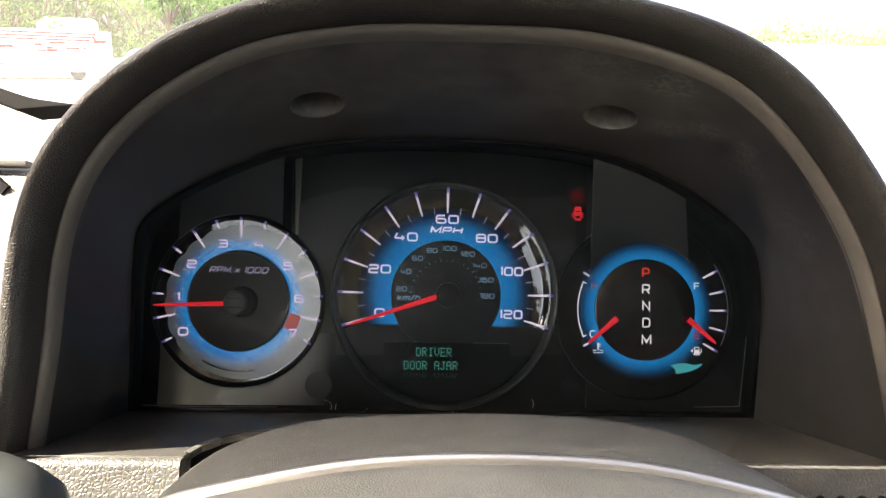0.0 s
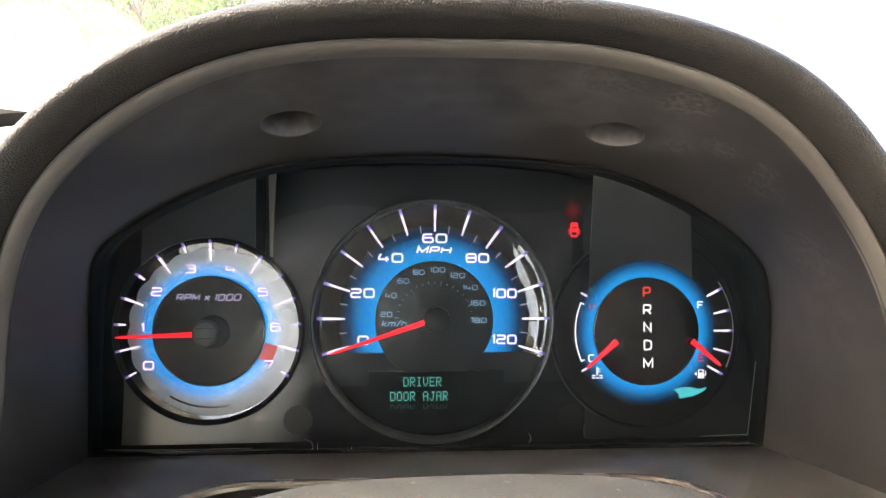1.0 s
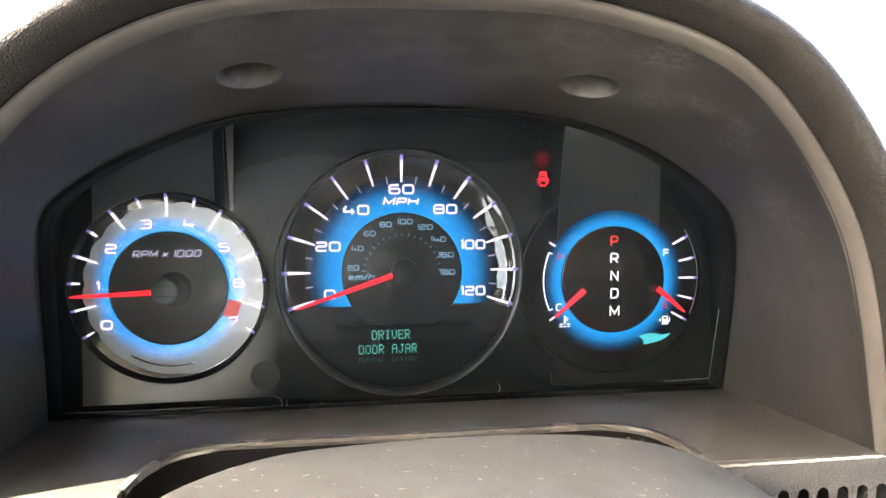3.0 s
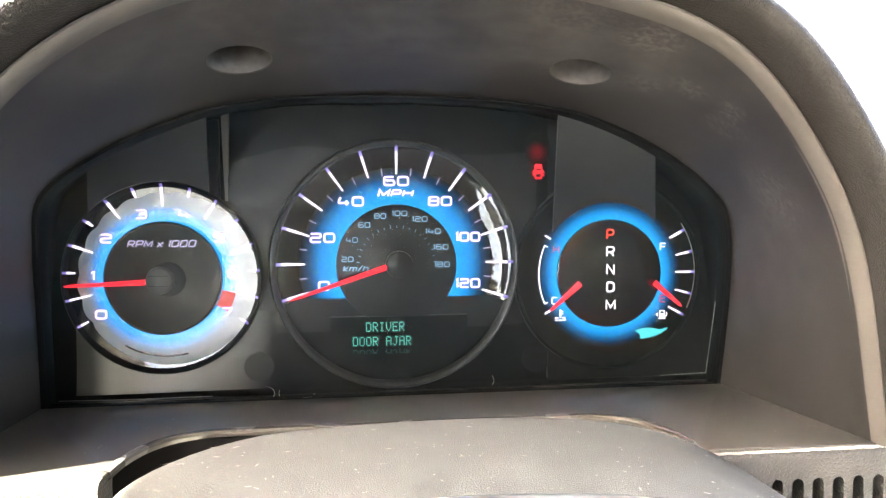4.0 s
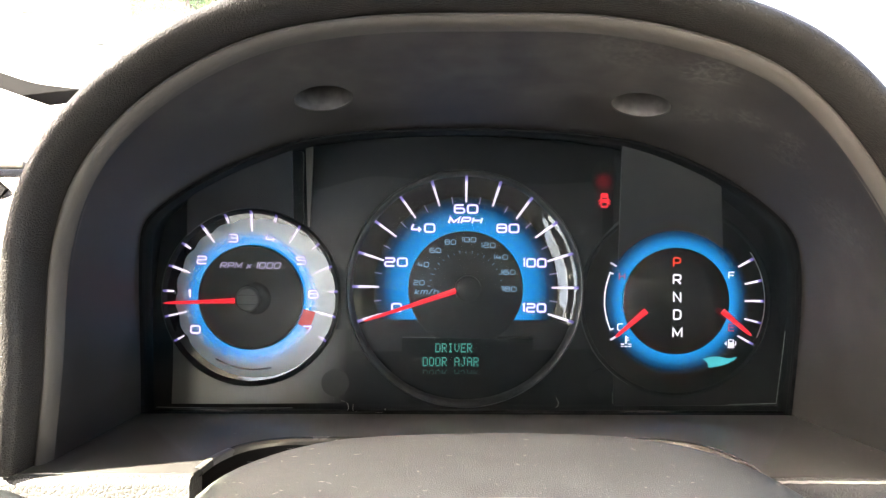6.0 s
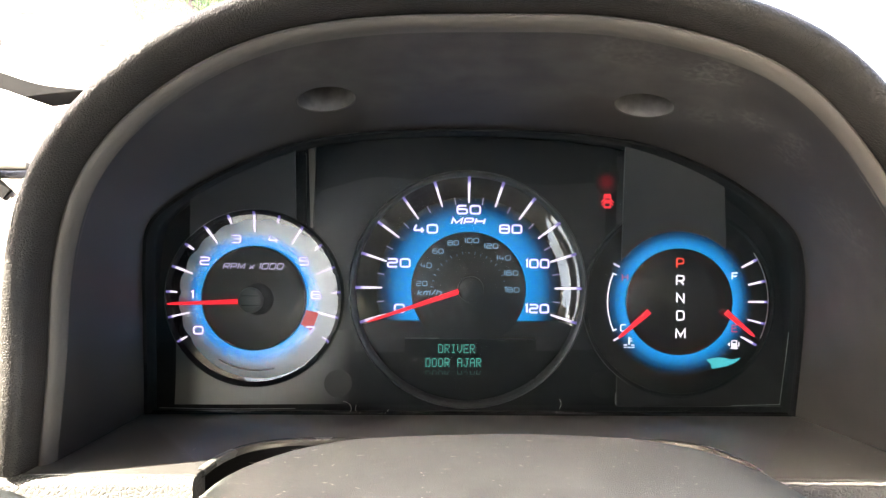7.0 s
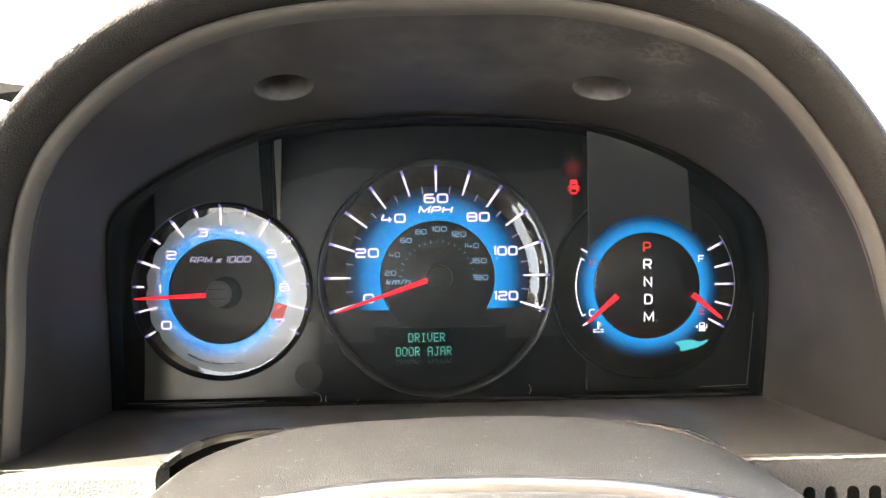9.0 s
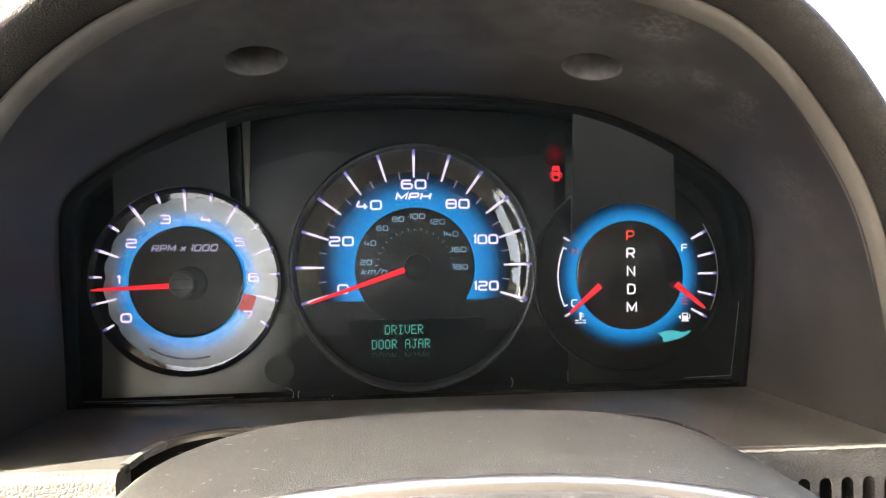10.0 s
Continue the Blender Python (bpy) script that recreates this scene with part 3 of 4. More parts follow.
for y, dz in ((-173, -6), (-173.6, -1.5), (-174.6, 0.0), (-175.8, 0.3), (-177, 0.0), (-178, -1.0), (-178.5, -3)):
    rows.append([(x * MM, y * MM, (z + dz) * MM) for x, z in HUB])
part("silver_trim", loft(rows), SILVER, wheel, "bright satin silver trim line")
rows = []
for y, dz in ((-179, -3), (-181, -1.2), (-184, -0.6), (-192, -1.0), (-205, -3), (-222, -8), (-240, -18), (-255, -40)):
    rows.append([(x * MM, y * MM, (z + dz) * MM) for x, z in HUB])
part("hub_pad", loft(rows), WHEEL, wheel, "grey grained airbag cover")

stalk = thing("turn_signal_stalk", "dark grey rounded plastic lever beside the steering column", "lever")
rows = []
for k in range(15):
    u = k / 14
    r = 20 * math.sqrt(max(0.0, 1 - (1 - min(1, u * 3)) ** 2)) if u < 1 / 3 else 20 - 4 * (u - 1 / 3)
    cx = -100 - 105 * u
    rows.append([(cx * MM, (-160 + r * math.cos(a)) * MM, (-58 + 4 * u + r * math.sin(a)) * MM) for a in np.linspace(0, 2 * math.pi, 25)[:-1]])
part("lever_grip", loft(rows, closed=True), plastic("stalk_plastic", (0.03, 0.033, 0.032), 0.35), stalk)

def specks(name, count, place, size, mat, label, seed):
    """Fine dust: many tiny flakes lying on a surface."""
    r = random.Random(seed)
    bm = bmesh.new()
    for _ in range(count):
        c = Vector(place(r))
        a, w, h = r.uniform(0, 3.14), size * r.uniform(0.4, 1.3), size * r.uniform(0.3, 0.8)
        if r.random() < 0.12:
            w *= 3.5
        u, v = Vector((math.cos(a), math.sin(a), 0)) * w, Vector((-math.sin(a), math.cos(a), 0)) * h
        bm.faces.new([bm.verts.new(c + d) for d in (-u, -v * 0.8, u, v)])
    me = bpy.data.meshes.new(name)
    bm.to_mesh(me)
    bm.free()
    me.materials.append(mat)
    ob = new(name, me)
    ob.matrix_world = CAR
    return tagged(ob, label, "dust", kind="stuff")


DUST = plain("dust", (0.42, 0.39, 0.35), 0.9)


def on_column(r):
    x, y = r.uniform(-85, 95), r.uniform(-172, -119)
    return x * MM, y * MM, (float(np.interp(x, COL[:, 0], COL[:, 1])) + 0.85) * MM


def on_sill(r):
    if r.random() < 0.55:
        u = r.random()
        return (146 + 8 * u - abs(r.gauss(0, 6))) * MM, (-22 - 72 * u) * MM, -0.0548
    side, y = r.choice((-1, 1)), r.uniform(-95, -25)
    return side * r.uniform(60 if y > -54 else 100, 146) * MM, y * MM, -0.0548


specks("dust_on_column", 300, on_column, 0.00034, DUST, "pale dust flecks on the column shroud", 3)
specks("dust_on_shelf", 320, on_sill, 0.00022, DUST, "pale dust flecks on the shelf", 5)

# ---- instrument cluster ----
cluster = thing("instrument_cluster", "lit blue and white instrument cluster with three dials under clear plastic", "instrument cluster")
front = [(x, lens_y(z), z) for x, z in LENS]
back = [(x * 1.085, 0.008, z * 1.085) for x, z in LENS]
part("housing", loft([[(x * 0.985, y, z - 0.0006) for x, y, z in r] for r in (front, back)], closed=True), PIT, cluster, "black inner wall of the cluster")
gk = [[(x * s, lens_y(z) + d, z * s - 0.0006) for x, z in LENS] for s, d in ((1.004, 0.002), (1.003, -0.0008), (0.990, -0.0008), (0.982, 0.0015), (0.980, 0.006))]
part("gasket", loft(gk, closed=True), GASKET, cluster, "black rubber edge round the clear cover")
bm = bmesh.new()
vs = [bm.verts.new((x * 0.986, lens_y(z) + 0.001, z)) for x, z in LENS]
f = bm.faces.new(vs)
ext = bmesh.ops.extrude_face_region(bm, geom=[f])
bmesh.ops.translate(bm, vec=(0, 0.002, 0), verts=[g for g in ext["geom"] if isinstance(g, bmesh.types.BMVert)])
cover = part("clear_cover", bm, GLASS, cluster, "clear plastic cover with fine scratches", smooth=False)
cover.visible_shadow = False


# glints on the cover's edge, drawn as thin pale lines
COVER_GLINT = plain("cover_glint", (0.16, 0.18, 0.18), 0.3)
for line in ([(139.0, -16), (139.3, -30), (139.6, -49.6)], [(139.6, -49.6), (118, -50.2)], [(-138.5, -52.2), (-110, -52.6), (-78, -52.4)]):
    rows = [[((x + 0.16 * math.cos(a)) * MM, lens_y(z * MM) + 0.0006, (z + 0.16 * math.sin(a)) * MM) for a in (0, 1.57, 3.14, 4.71)] for x, z in spline(line, 4)]
    part("cover_glint", loft(rows, closed=True), COVER_GLINT, cover, "thin pale line painted as a glint on the clear cover's edge")
HAIR = plain("hair", (0.62, 0.60, 0.56), 0.6)
for line in ([(-56, -48.5), (-53.5, -49.5), (-52.6, -52), (-53.4, -53.4)], [(-50.5, -50.2), (-50.8, -52.6), (-50.0, -53.6), (-48.6, -53.9)], [(-41, -54.0), (-38.2, -54.1), (-36.6, -53.2), (-36.2, -52.2)], [(40, -47), (41, -49.5), (40.2, -51.5)]):
    pts = spline(line, 5)
    rows = [[(x * MM + 0.00012 * math.cos(a), lens_y(z * MM) - 0.0009 + 0.00012 * math.sin(a), z * MM) for a in (0, 2.1, 4.2)] for x, z in pts]
    part("stray_hair", loft(rows, closed=True), HAIR, cover, "pale stray fibre stuck to the cover")


def cut_lens(x0, x1):
    """The lens outline between two uprights."""
    inside = [(x, z) for x, z in LENS * 1.06 if x0 < x < x1 and z > -0.05]
    top = lambda x: float(np.interp(x, LENS[36:-36, 0], LENS[36:-36, 1])) * 1.06
    line = [(x0, -0.056)] if x0 > -0.13 else []
    if x0 > -0.13:
        line.append((x0, top(x0)))
    else:
        line += [(inside[0][0], -0.056)]
    line += inside
    if x1 < 0.13:
        line += [(x1, top(x1)), (x1, -0.056)]
    else:
        line += [(inside[-1][0], -0.056)]
    return line


part("back_cover", box(-0.170, 0.170, 0.0085, 0.05, -0.075, 0.085), BLACK, cluster)
part("centre_panel", slab(cut_lens(-0.0775, 0.0715), 0.002, 0, 1, 0.0036), CENTRE, cluster, "glossy black centre panel")
for x0, x1 in ((-0.2, -0.0780), (0.0720, 0.2)):
    bm = slab(cut_lens(x0, x1), 0.004, 0.0005, 1, 0.0022)
    for v in bm.verts:
        v.co.y += 0.060 * (v.co.z + 0.02) + 0.0012 if x0 > 0 else 0.0014  # the right one leans back a little
    for v in bm.verts:
        if x0 < 0 and v.co.z < -0.026:
            v.co.z = -0.026 + 0.02 * (v.co.z + 0.026)  # the lower panel takes over from here
    part("side_panel", bm, SIDE, cluster, "satin black side panel")


def scoop(x, z):
    """Depth of the lower panel: it curves forward towards its foot, most under the left dial."""
    u = max(0.0, min(1.0, (-0.050 - x) / 0.07))
    return 0.0022 - 3.0 * max(0.0, -0.030 - z) ** 2 * u * u * (3 - 2 * u)


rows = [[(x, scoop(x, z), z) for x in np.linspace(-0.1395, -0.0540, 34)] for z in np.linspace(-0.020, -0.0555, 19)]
part("lower_panel", loft(rows), MASK, cluster, "satin black lower panel curving forward, window gleam painted on its outer end")
bm = revolve((-62.0, -45.6), [(0, -0.3), (3, -0.3), (6.6, -0.3), (6.65, 2.0)], 36)
for v in bm.verts:
    v.co.y += scoop(v.co.x, v.co.z)
part("boss", bm, TACHDISC, cluster, "faint round boss in the panel")
part("boss", revolve((66.5, -45.6), [(0, 3.2), (6.2, 3.2), (6.9, 3.4), (7.1, 5.0)], 36), CENTRE, cluster, "faint round boss in the panel")
# pale strip that puts an upright reflection into colour
part("reflect_strip", bar((-74.8, 29), (-74.8, 67.5), 1.2, 3.4, 3.4, 2.0), REFLECT_STRIP, cluster, "thin pale upright strip painted as a reflection beside the panel")
part("lower_lip", bar((-141, -53.4), (143, -53.4), 0.5, 0.5, -20.0, -21.2), GLASSY, cluster)


def block(x0, x1, centre, radius, z0, lean):
    """A lighter panel put in for a reflection in the cover; it leans forward from a dial's rim to the arch, narrowing
    towards its top.
    """
    eye = Vector((-0.014, -0.317, 0.022))
    arch = [eye + (Vector((x * 1.015, lens_y(z), z * 1.015)) - eye) * (-eye.y / (lens_y(z) - eye.y)) for x, z in LENS]
    top = [(p.x, p.z) for p in arch if x0 < p.x < x1 and p.z > 0]
    low = []
    for k in range(17):
        x = x1 + (x0 - x1) * k / 16
        low.append((x, centre[1] + math.sqrt(radius ** 2 - (x - centre[0]) ** 2)))
    bm = bmesh.new()
    vs = []
    for x, z in top + low:
        t = (-0.0005 - lean * (eye.z - z0) - eye.y) / (-eye.y + lean * (z - eye.z))
        vs.append(bm.verts.new(eye + (Vector((x, 0, z)) - eye) * t))
    f = bm.faces.new(vs)
    ext = bmesh.ops.extrude_face_region(bm, geom=[f])
    bmesh.ops.translate(bm, vec=(0, 0.0016, 0), verts=[g for g in ext["geom"] if isinstance(g, bmesh.types.BMVert)])
    return part("reflection_panel", bm, BLOCK, cluster, "satin grey panel sloping up from a dial, added for a reflection in the cover", smooth=False)


block(-0.1322, -0.0820, (-0.1015, -0.0046), 0.0424, 0.022, 1.0)
block(0.0734, 0.1235, (0.1010, -0.0054), 0.0338, 0.012, 0.85)

# added plate standing in for a reflection, a little forward above the display
step = rounded([(0.0, -30.5), (64.5, -29.0), (66.5, 52.0), (40, 50.0), (15, 51.5), (-20, 52.0), (-45, 54.0), (-74.0, 46.0), (-73.5, -30.5), (0.0, -30.5)], 7)[:-1]
part("reflection_plate", slab([(x * MM, z * MM) for x, z in step], 0.0008, 0, 1, 0.0026), DISC, cluster, "dark grey plate with rounded corners, added for a reflection in the cover", smooth=False)

# speedometer
S = (0.3, 0.0)
speedo = part("speedometer", revolve((-0.2, 0.0), [(56.8, 3.4), (56.6, -2.0), (55.8, -3.0), (54.6, -2.6), (53.8, -1.4), (53.3, 1.0)]), RINGM, cluster, "speedometer dial with a thin dark metal ring, lit blue")
rows = []
for k in range(110):
    a = -19 + 2.0 * k
    lean = max(0.0, min(1.0, (44 - a) / 16))
    lean = lean * lean * (3 - 2 * lean)
    w = 0.05 * math.sin(a * 0.42) + 0.03 * math.sin(a * 1.1)
    prof = ((53.6, -1.3, 0.0), (52.2, -1.1, 0.4), (50.8, -0.6, 0.9), (50.3, 0.05, 1.0), (48, 0.6 + w, 1.3), (46, 1.1 + w, 1.5), (44.5, 1.42, 1.6), (43.5, 1.58, 1.7), (42.5, 1.6, 1.8))
    rows.append([(x * MM, (y0 + (y1 - y0) * lean) * MM, z * MM) for (x, z), y0, y1 in ((polar(S, r, a), y1, y0) for r, y0, y1 in prof)])
part("bowl", loft(rows), GLASSY, speedo, "glossy black ring, dished where it mirrors the window")
BLUE_S = halo("blue_speedo", S, [(26, 1.0), (31, 0.92), (34.5, 0.7), (37.5, 0.32), (40, 0.08), (44, 0.0)], BLUE, 1.0, 0.4, 0.12)
bm = bmesh.new()
lo = -15.0
ring = []
for r in (27.3, 31, 35, 39, 44):
    a = math.degrees(math.asin(lo / r))
    ring.append([polar(S, r, a + (180 - 2 * a) * k / 96) for k in range(97)])
vs = [[bm.verts.new((x * MM, 0.0012, z * MM)) for x, z in r] for r in ring]
for a, b in zip(vs, vs[1:]):
    for k in range(96):
        bm.faces.new((a[k], a[k + 1], b[k + 1], b[k]))
part("blue_band", bm, BLUE_S, speedo, "glowing blue band behind the numerals")
part("inner_disc", revolve(S, [(0, -0.8), (26.5, -0.8), (27.4, -0.4), (27.6, 1.2)]), DISC, speedo, "dark grey centre disc")
for k in range(13):
    a = 197 - 214 * k / 12
    part("major_tick", bar(polar(S, 41.3, a), polar(S, 51.2, a), 0.75, 1.15, 1.5, 0.0, -1.6), TICK, speedo)
    part("tick_tip", bar(polar(S, 51.2, a), polar(S, 53.8, a), 1.2, 1.25, 1.0, -1.6, -2.2), TIP, speedo)
for k in range(12):
    a = 197 - 214 * (k + 0.5) / 12
    part("minor_tick", bar(polar(S, 40.8, a), polar(S, 44.3, a), 0.4, 0.45, 1.5, 0.4), LILAC, speedo)
for text, x, z, w in (("0", -32.6, -9.2, 5.4), ("20", -33, 12.5, 11.4), ("40", -20.2, 28.8, 11.8), ("60", 0.2, 38, 11.8), ("80", 20.2, 28.9, 11.2), ("100", 33, 12.5, 11.8), ("120", 33, -9, 11.8)):
    rimmed("numeral", text, (x, z), 4.3, w - 0.4, 0.0, speedo)
rimmed("lettering", "MPH", (0.0, 32.5), 3.3, 15.8, 0.0, speedo, 0.3)
for text, x, z, w in (("20", -22, 2.8, 5.6), ("40", -20, 11.5, 5.6), ("60", -14.4, 18.2, 5.6), ("80", -7.2, 22.2, 5.6), ("100", 1.6, 23.4, 7.2), ("120", 10.8, 20.8, 7.2), ("140", 16.8, 15.2, 7.2), ("160", 20.4, 8, 7.2), ("180", 21, 0, 7.2)):
    part("small_numeral", words(text, (x, z), 2.7, w, -1.0, weight=0.4), DIM, speedo)
part("lettering", words("km/h", (-18.2, -1.4), 3.0, 11.5, -1.0, 0.3, 0.5), DIM, speedo)
for k in range(19):
    a = 176 - 172 * k / 18
    part("small_tick", bar(polar(S, 16.8, a), polar(S, 17.8 if k % 2 else 18.3, a), 0.3, 0.35, -0.8, -1.0), DIM, speedo)


def needle(parent, p, q, w0, w1, y):
    """A red pointer from its root p to its tip q."""
    p, q = np.array(p), np.array(q)
    u = (q - p) / np.linalg.norm(q - p)
    s = np.array((-u[1], u[0]))
    bm = bmesh.new()
    sec = []
    for c, w, h in ((p, w0, 1.6), (p + (q - p) * 0.9, w1 * 1.15, 1.0), (q, w1 * 0.6, 0.6)):
        e0, e1 = c - s * w / 2, c + s * w / 2
        sec.append([(e0[0] * MM, (y + 0.8) * MM, e0[1] * MM), (e0[0] * MM, y * MM, e0[1] * MM), (c[0] * MM, (y - h * 0.5) * MM, c[1] * MM), (e1[0] * MM, y * MM, e1[1] * MM), (e1[0] * MM, (y + 0.8) * MM, e1[1] * MM)])
    bm.free()
    return part("needle", loft(sec, closed=True, caps=True), RED, parent, "glowing red pointer")


needle(speedo, (-3.4, -0.4), (-47.5, -15.2), 2.6, 1.2, -3.6)
part("hub_cap", revolve((1.2, 0.2), [(0, -4.6), (5.2, -4.6), (6.0, -4.0), (6.3, -0.8)], 40), DISC, speedo, "dark round needle hub")

# tachometer
T = (-101.5, -4.6)
tach = part("tachometer", revolve(T, [(42.4, 6.0), (42.2, -1.6), (41.6, -2.4), (40.9, -2.1), (40.2, -0.8), (39.8, -0.3)]), CENTRE, cluster, "tachometer dial with a black ring, its face painted bright like a reflection")
BLUE_T = halo("blue_tach", T, [(23, 1.0), (27, 1.0), (29, 0.68), (31, 0.25), (33, 0.04), (41, 0.0)], BLUE, 0.95, 0.3, 0.5, 0.4, 0.38, sheen_span=(26.5, 32))
part("bowl", revolve(T, [(40, -0.2), (36, 0.4), (31, 0.9), (27, 1.3), (24, 1.6)]), GLASSY, tach, "glossy black bowl behind the lit ring")
# pale ring with a ragged rim: a window reflection put into colour and shape
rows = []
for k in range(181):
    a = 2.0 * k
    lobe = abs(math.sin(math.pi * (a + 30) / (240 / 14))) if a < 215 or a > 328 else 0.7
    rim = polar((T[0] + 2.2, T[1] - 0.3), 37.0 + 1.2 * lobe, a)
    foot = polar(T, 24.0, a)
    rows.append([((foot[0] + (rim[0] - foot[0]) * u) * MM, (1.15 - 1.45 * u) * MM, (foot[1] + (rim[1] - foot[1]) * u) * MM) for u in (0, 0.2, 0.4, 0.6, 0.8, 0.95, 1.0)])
part("face_ring", loft(rows), BLUE_T, tach, "ring lit blue from inside, window sheen painted pale, scalloped at its rim")
# thin dark crescent added as part of the ring's reflection
part("dark_crescent", revolve((T[0] + 1.2, T[1]), [(34.0, -0.12), (34.35, -0.24), (34.8, -0.2)], 20, 238, 284), GLASSY, tach, "dark crescent standing in for a reflection on the pale ring")
part("inner_disc", revolve(T, [(0, -1.4), (23.6, -1.4), (24.5, -1.0), (24.7, 1.2)]), TACHDISC, tach, "dark grey centre disc")
part("disc_edge", revolve(T, [(24.9, 0.1), (24.9, -1.3), (24.4, -1.5), (23.9, -1.3)]), RINGM, tach)
part("red_zone", revolve(T, [(25, 0.9), (31, 0.40)], 10, -30, -13), REDZONE, tach)
for k in range(15):
    a = 210 - 240 * k / 14
    r0 = 31.5 if k % 2 else 36.8
    part("major_tick", bar(polar(T, r0, a), polar(T, 39.6, a), 0.7, 1.0, 0.2, -0.8, -1.8), TICK, tach)
    part("tick_tip", bar(polar(T, 39.6, a), polar(T, 41.4, a), 1.0, 1.1, 0.2, -1.8, -2.3), TIP, tach)
for text, x, z, w in (("0", -128, -20, 4.8), ("1", -131, -3, 1.6), ("2", -125, 13, 4.8), ("3", -110.3, 23.4, 4.8), ("4", -92.4, 23.6, 5.0), ("5", -78, 13, 4.8), ("6", -72.2, -3, 4.8), ("7", -75, -20, 4.6)):
    rimmed("numeral", text, (x, z), 4.0, w, -0.3, tach)
part("lettering", words("RPM x 1000", (-101.6, 10.6), 3.2, 28.5, -1.6, 0.3, 0.5), LILAC, tach)
needle(tach, (-108.5, -6.0), (-141.5, -7.2), 2.4, 1.1, -3.8)
# dark disc set off to the right as the hub's cast shadow
part("hub_shadow", revolve((-99.6, -5.0), [(0, -2.2), (5.6, -2.2), (6.8, -1.8), (7.6, -1.4)], 40), DISC, tach, "dark disc standing in for the needle hub's shadow")
part("hub_cap", revolve((-102.6, -5.4), [(0, -5.0), (4.6, -5.0), (5.6, -4.2), (6.2, -1.4)], 40), HUBCAP, tach, "dark grooved round needle hub")
for dz in (-2.2, 2.2):
    part("hub_groove", bar((-106.5, -5.4 + dz), (-98.7, -5.4 + dz), 0.35, 0.35, -5.0, -5.15), DISC, tach)

# fuel, temperature and gear dial
G = (101.0, -5.4)
fuel = part("fuel_gauge", revolve(G, [(46.4, 6.0), (46.0, -0.6), (45.2, -1.0), (44.4, -0.4), (44.2, 0.4)]), CENTRE, cluster, "fuel and temperature dial with gear letters in a blue glowing ring")
BLUE_G = halo("blue_fuel", G, [(25, 1.0), (27.5, 1.0), (29.5, 0.62), (31.5, 0.22), (34, 0.03), (36, 0.0)], BLUE, 1.0, 0.4, 0.2, base=0.006)
part("glow_ring", revolve(G, [(44, 0.3), (36, 0.3), (32, 0.3), (28, 0.3), (25, 0.3)]), BLUE_G, fuel, "glowing blue ring")
part("inner_disc", revolve(G, [(0, -0.9), (24.8, -0.9), (25.5, -0.6), (25.7, 0.3)]), BEZELK, fuel, "black centre disc")
for text, z, w in (("P", 13.2, 3.8), ("R", 5.0, 4.0), ("N", -3.4, 3.9), ("D", -11.8, 4.0), ("M", -20.4, 4.8)):
    part("letter", words(text, (101.0 + (13 - z) * 0.015, z), 4.9, w, -1.1, weight=0.72), REDPRINT if text == "P" else PRINT, fuel)
for a in (29.0, 14.0, 0.3, -14.2, -29.0):
    part("major_tick", bar(polar(G, 34.2 if abs(a) > 1 else 33.2, a), polar(G, 40.2, a), 0.8, 1.0, 0.2, -0.5, -1.2), TICK, fuel)
    part("tick_tip", bar(polar(G, 40.2, a), polar(G, 42.0, a), 1.0, 1.05, 0.2, -1.2, -1.6), TIP, fuel)
for a in (150, 211):
    part("major_tick", bar(polar(G, 33.0, a), polar(G, 36.4, a), 0.8, 0.8, 0.2, -0.4), TICK, fuel)
# silver arc added in place of a glint
part("bowl_glint", revolve(G, [(42.1, -0.9), (42.35, -1.3), (42.6, -0.9)], 30, -24, 34), SILVER, fuel, "thin silver arc standing in for a glint on the bowl")
part("scale_arc", revolve(G, [(34.0, -0.2), (34.6, -0.2)], 24, 157, 204), PRINT, fuel)
for a, dx in ((157, 1), (204, 1)):
    part("scale_end", bar(polar(G, 32.6, a), polar(G, 34.6, a), 0.55, 0.55, 0.2, -0.2), PRINT, fuel)
for text, x, z, mat in (("F", 127.6, 7.0, PRINT), ("E", 127.8, -18, DARKRED), ("H", 75.0, 6.2, DARKRED), ("C", 74.4, -18, PRINT)):
    part("letter", words(text, (x, z), 3.7, 3.2, -0.2, weight=0.55), mat, fuel)
needle(fuel, (86.0, -9.8), (71.6, -22.4), 2.9, 1.3, -3.0)
needle(fuel, (122.4, -9.8), (136.2, -21.4), 2.9, 1.3, -3.0)


# glowing patch, no lamp: a reflection in the bowl drawn as emission
bm = bmesh.new()
glint_line = spline([(-8.5, 1.0), (-4, 1.9), (0, 1.9), (4, 1.2), (8, 1.9), (6, 0.2), (2, -1.4), (-2, -2.2), (-5.5, -2.6), (-6, -0.8), (-8.5, 1.0)], 4)[:-1]
bm.faces.new([bm.verts.new(((122.5 + x) * MM, -0.0004, (-34.2 + z * 1.15) * MM)) for x, z in glint_line])
TEAL_GLINT = lit("teal_glint", (0.06, 0.52, 0.62), 0.9)
part("teal_glint", bm, TEAL_GLINT, fuel, "glowing teal patch standing in for a reflection at the dial's edge", smooth=False)


def icon(pieces, centre, scale, mat, parent, name, label=""):
    """A small back-lit pictogram out of flat outlines."""
    bm = bmesh.new()
    for line in pieces:
        lo = [bm.verts.new(((centre[0] + x * scale) * MM, -0.0002, (centre[1] + z * scale) * MM)) for x, z in line]
        hi = [bm.verts.new((v.co.x, -0.0004, v.co.z)) for v in lo]
        bm.faces.new(hi)
        for k in range(len(lo)):
            j = (k + 1) % len(lo)
            bm.faces.new((lo[k], lo[j], hi[j], hi[k]))
    return part(name, bm, mat, parent, label, smooth=False)


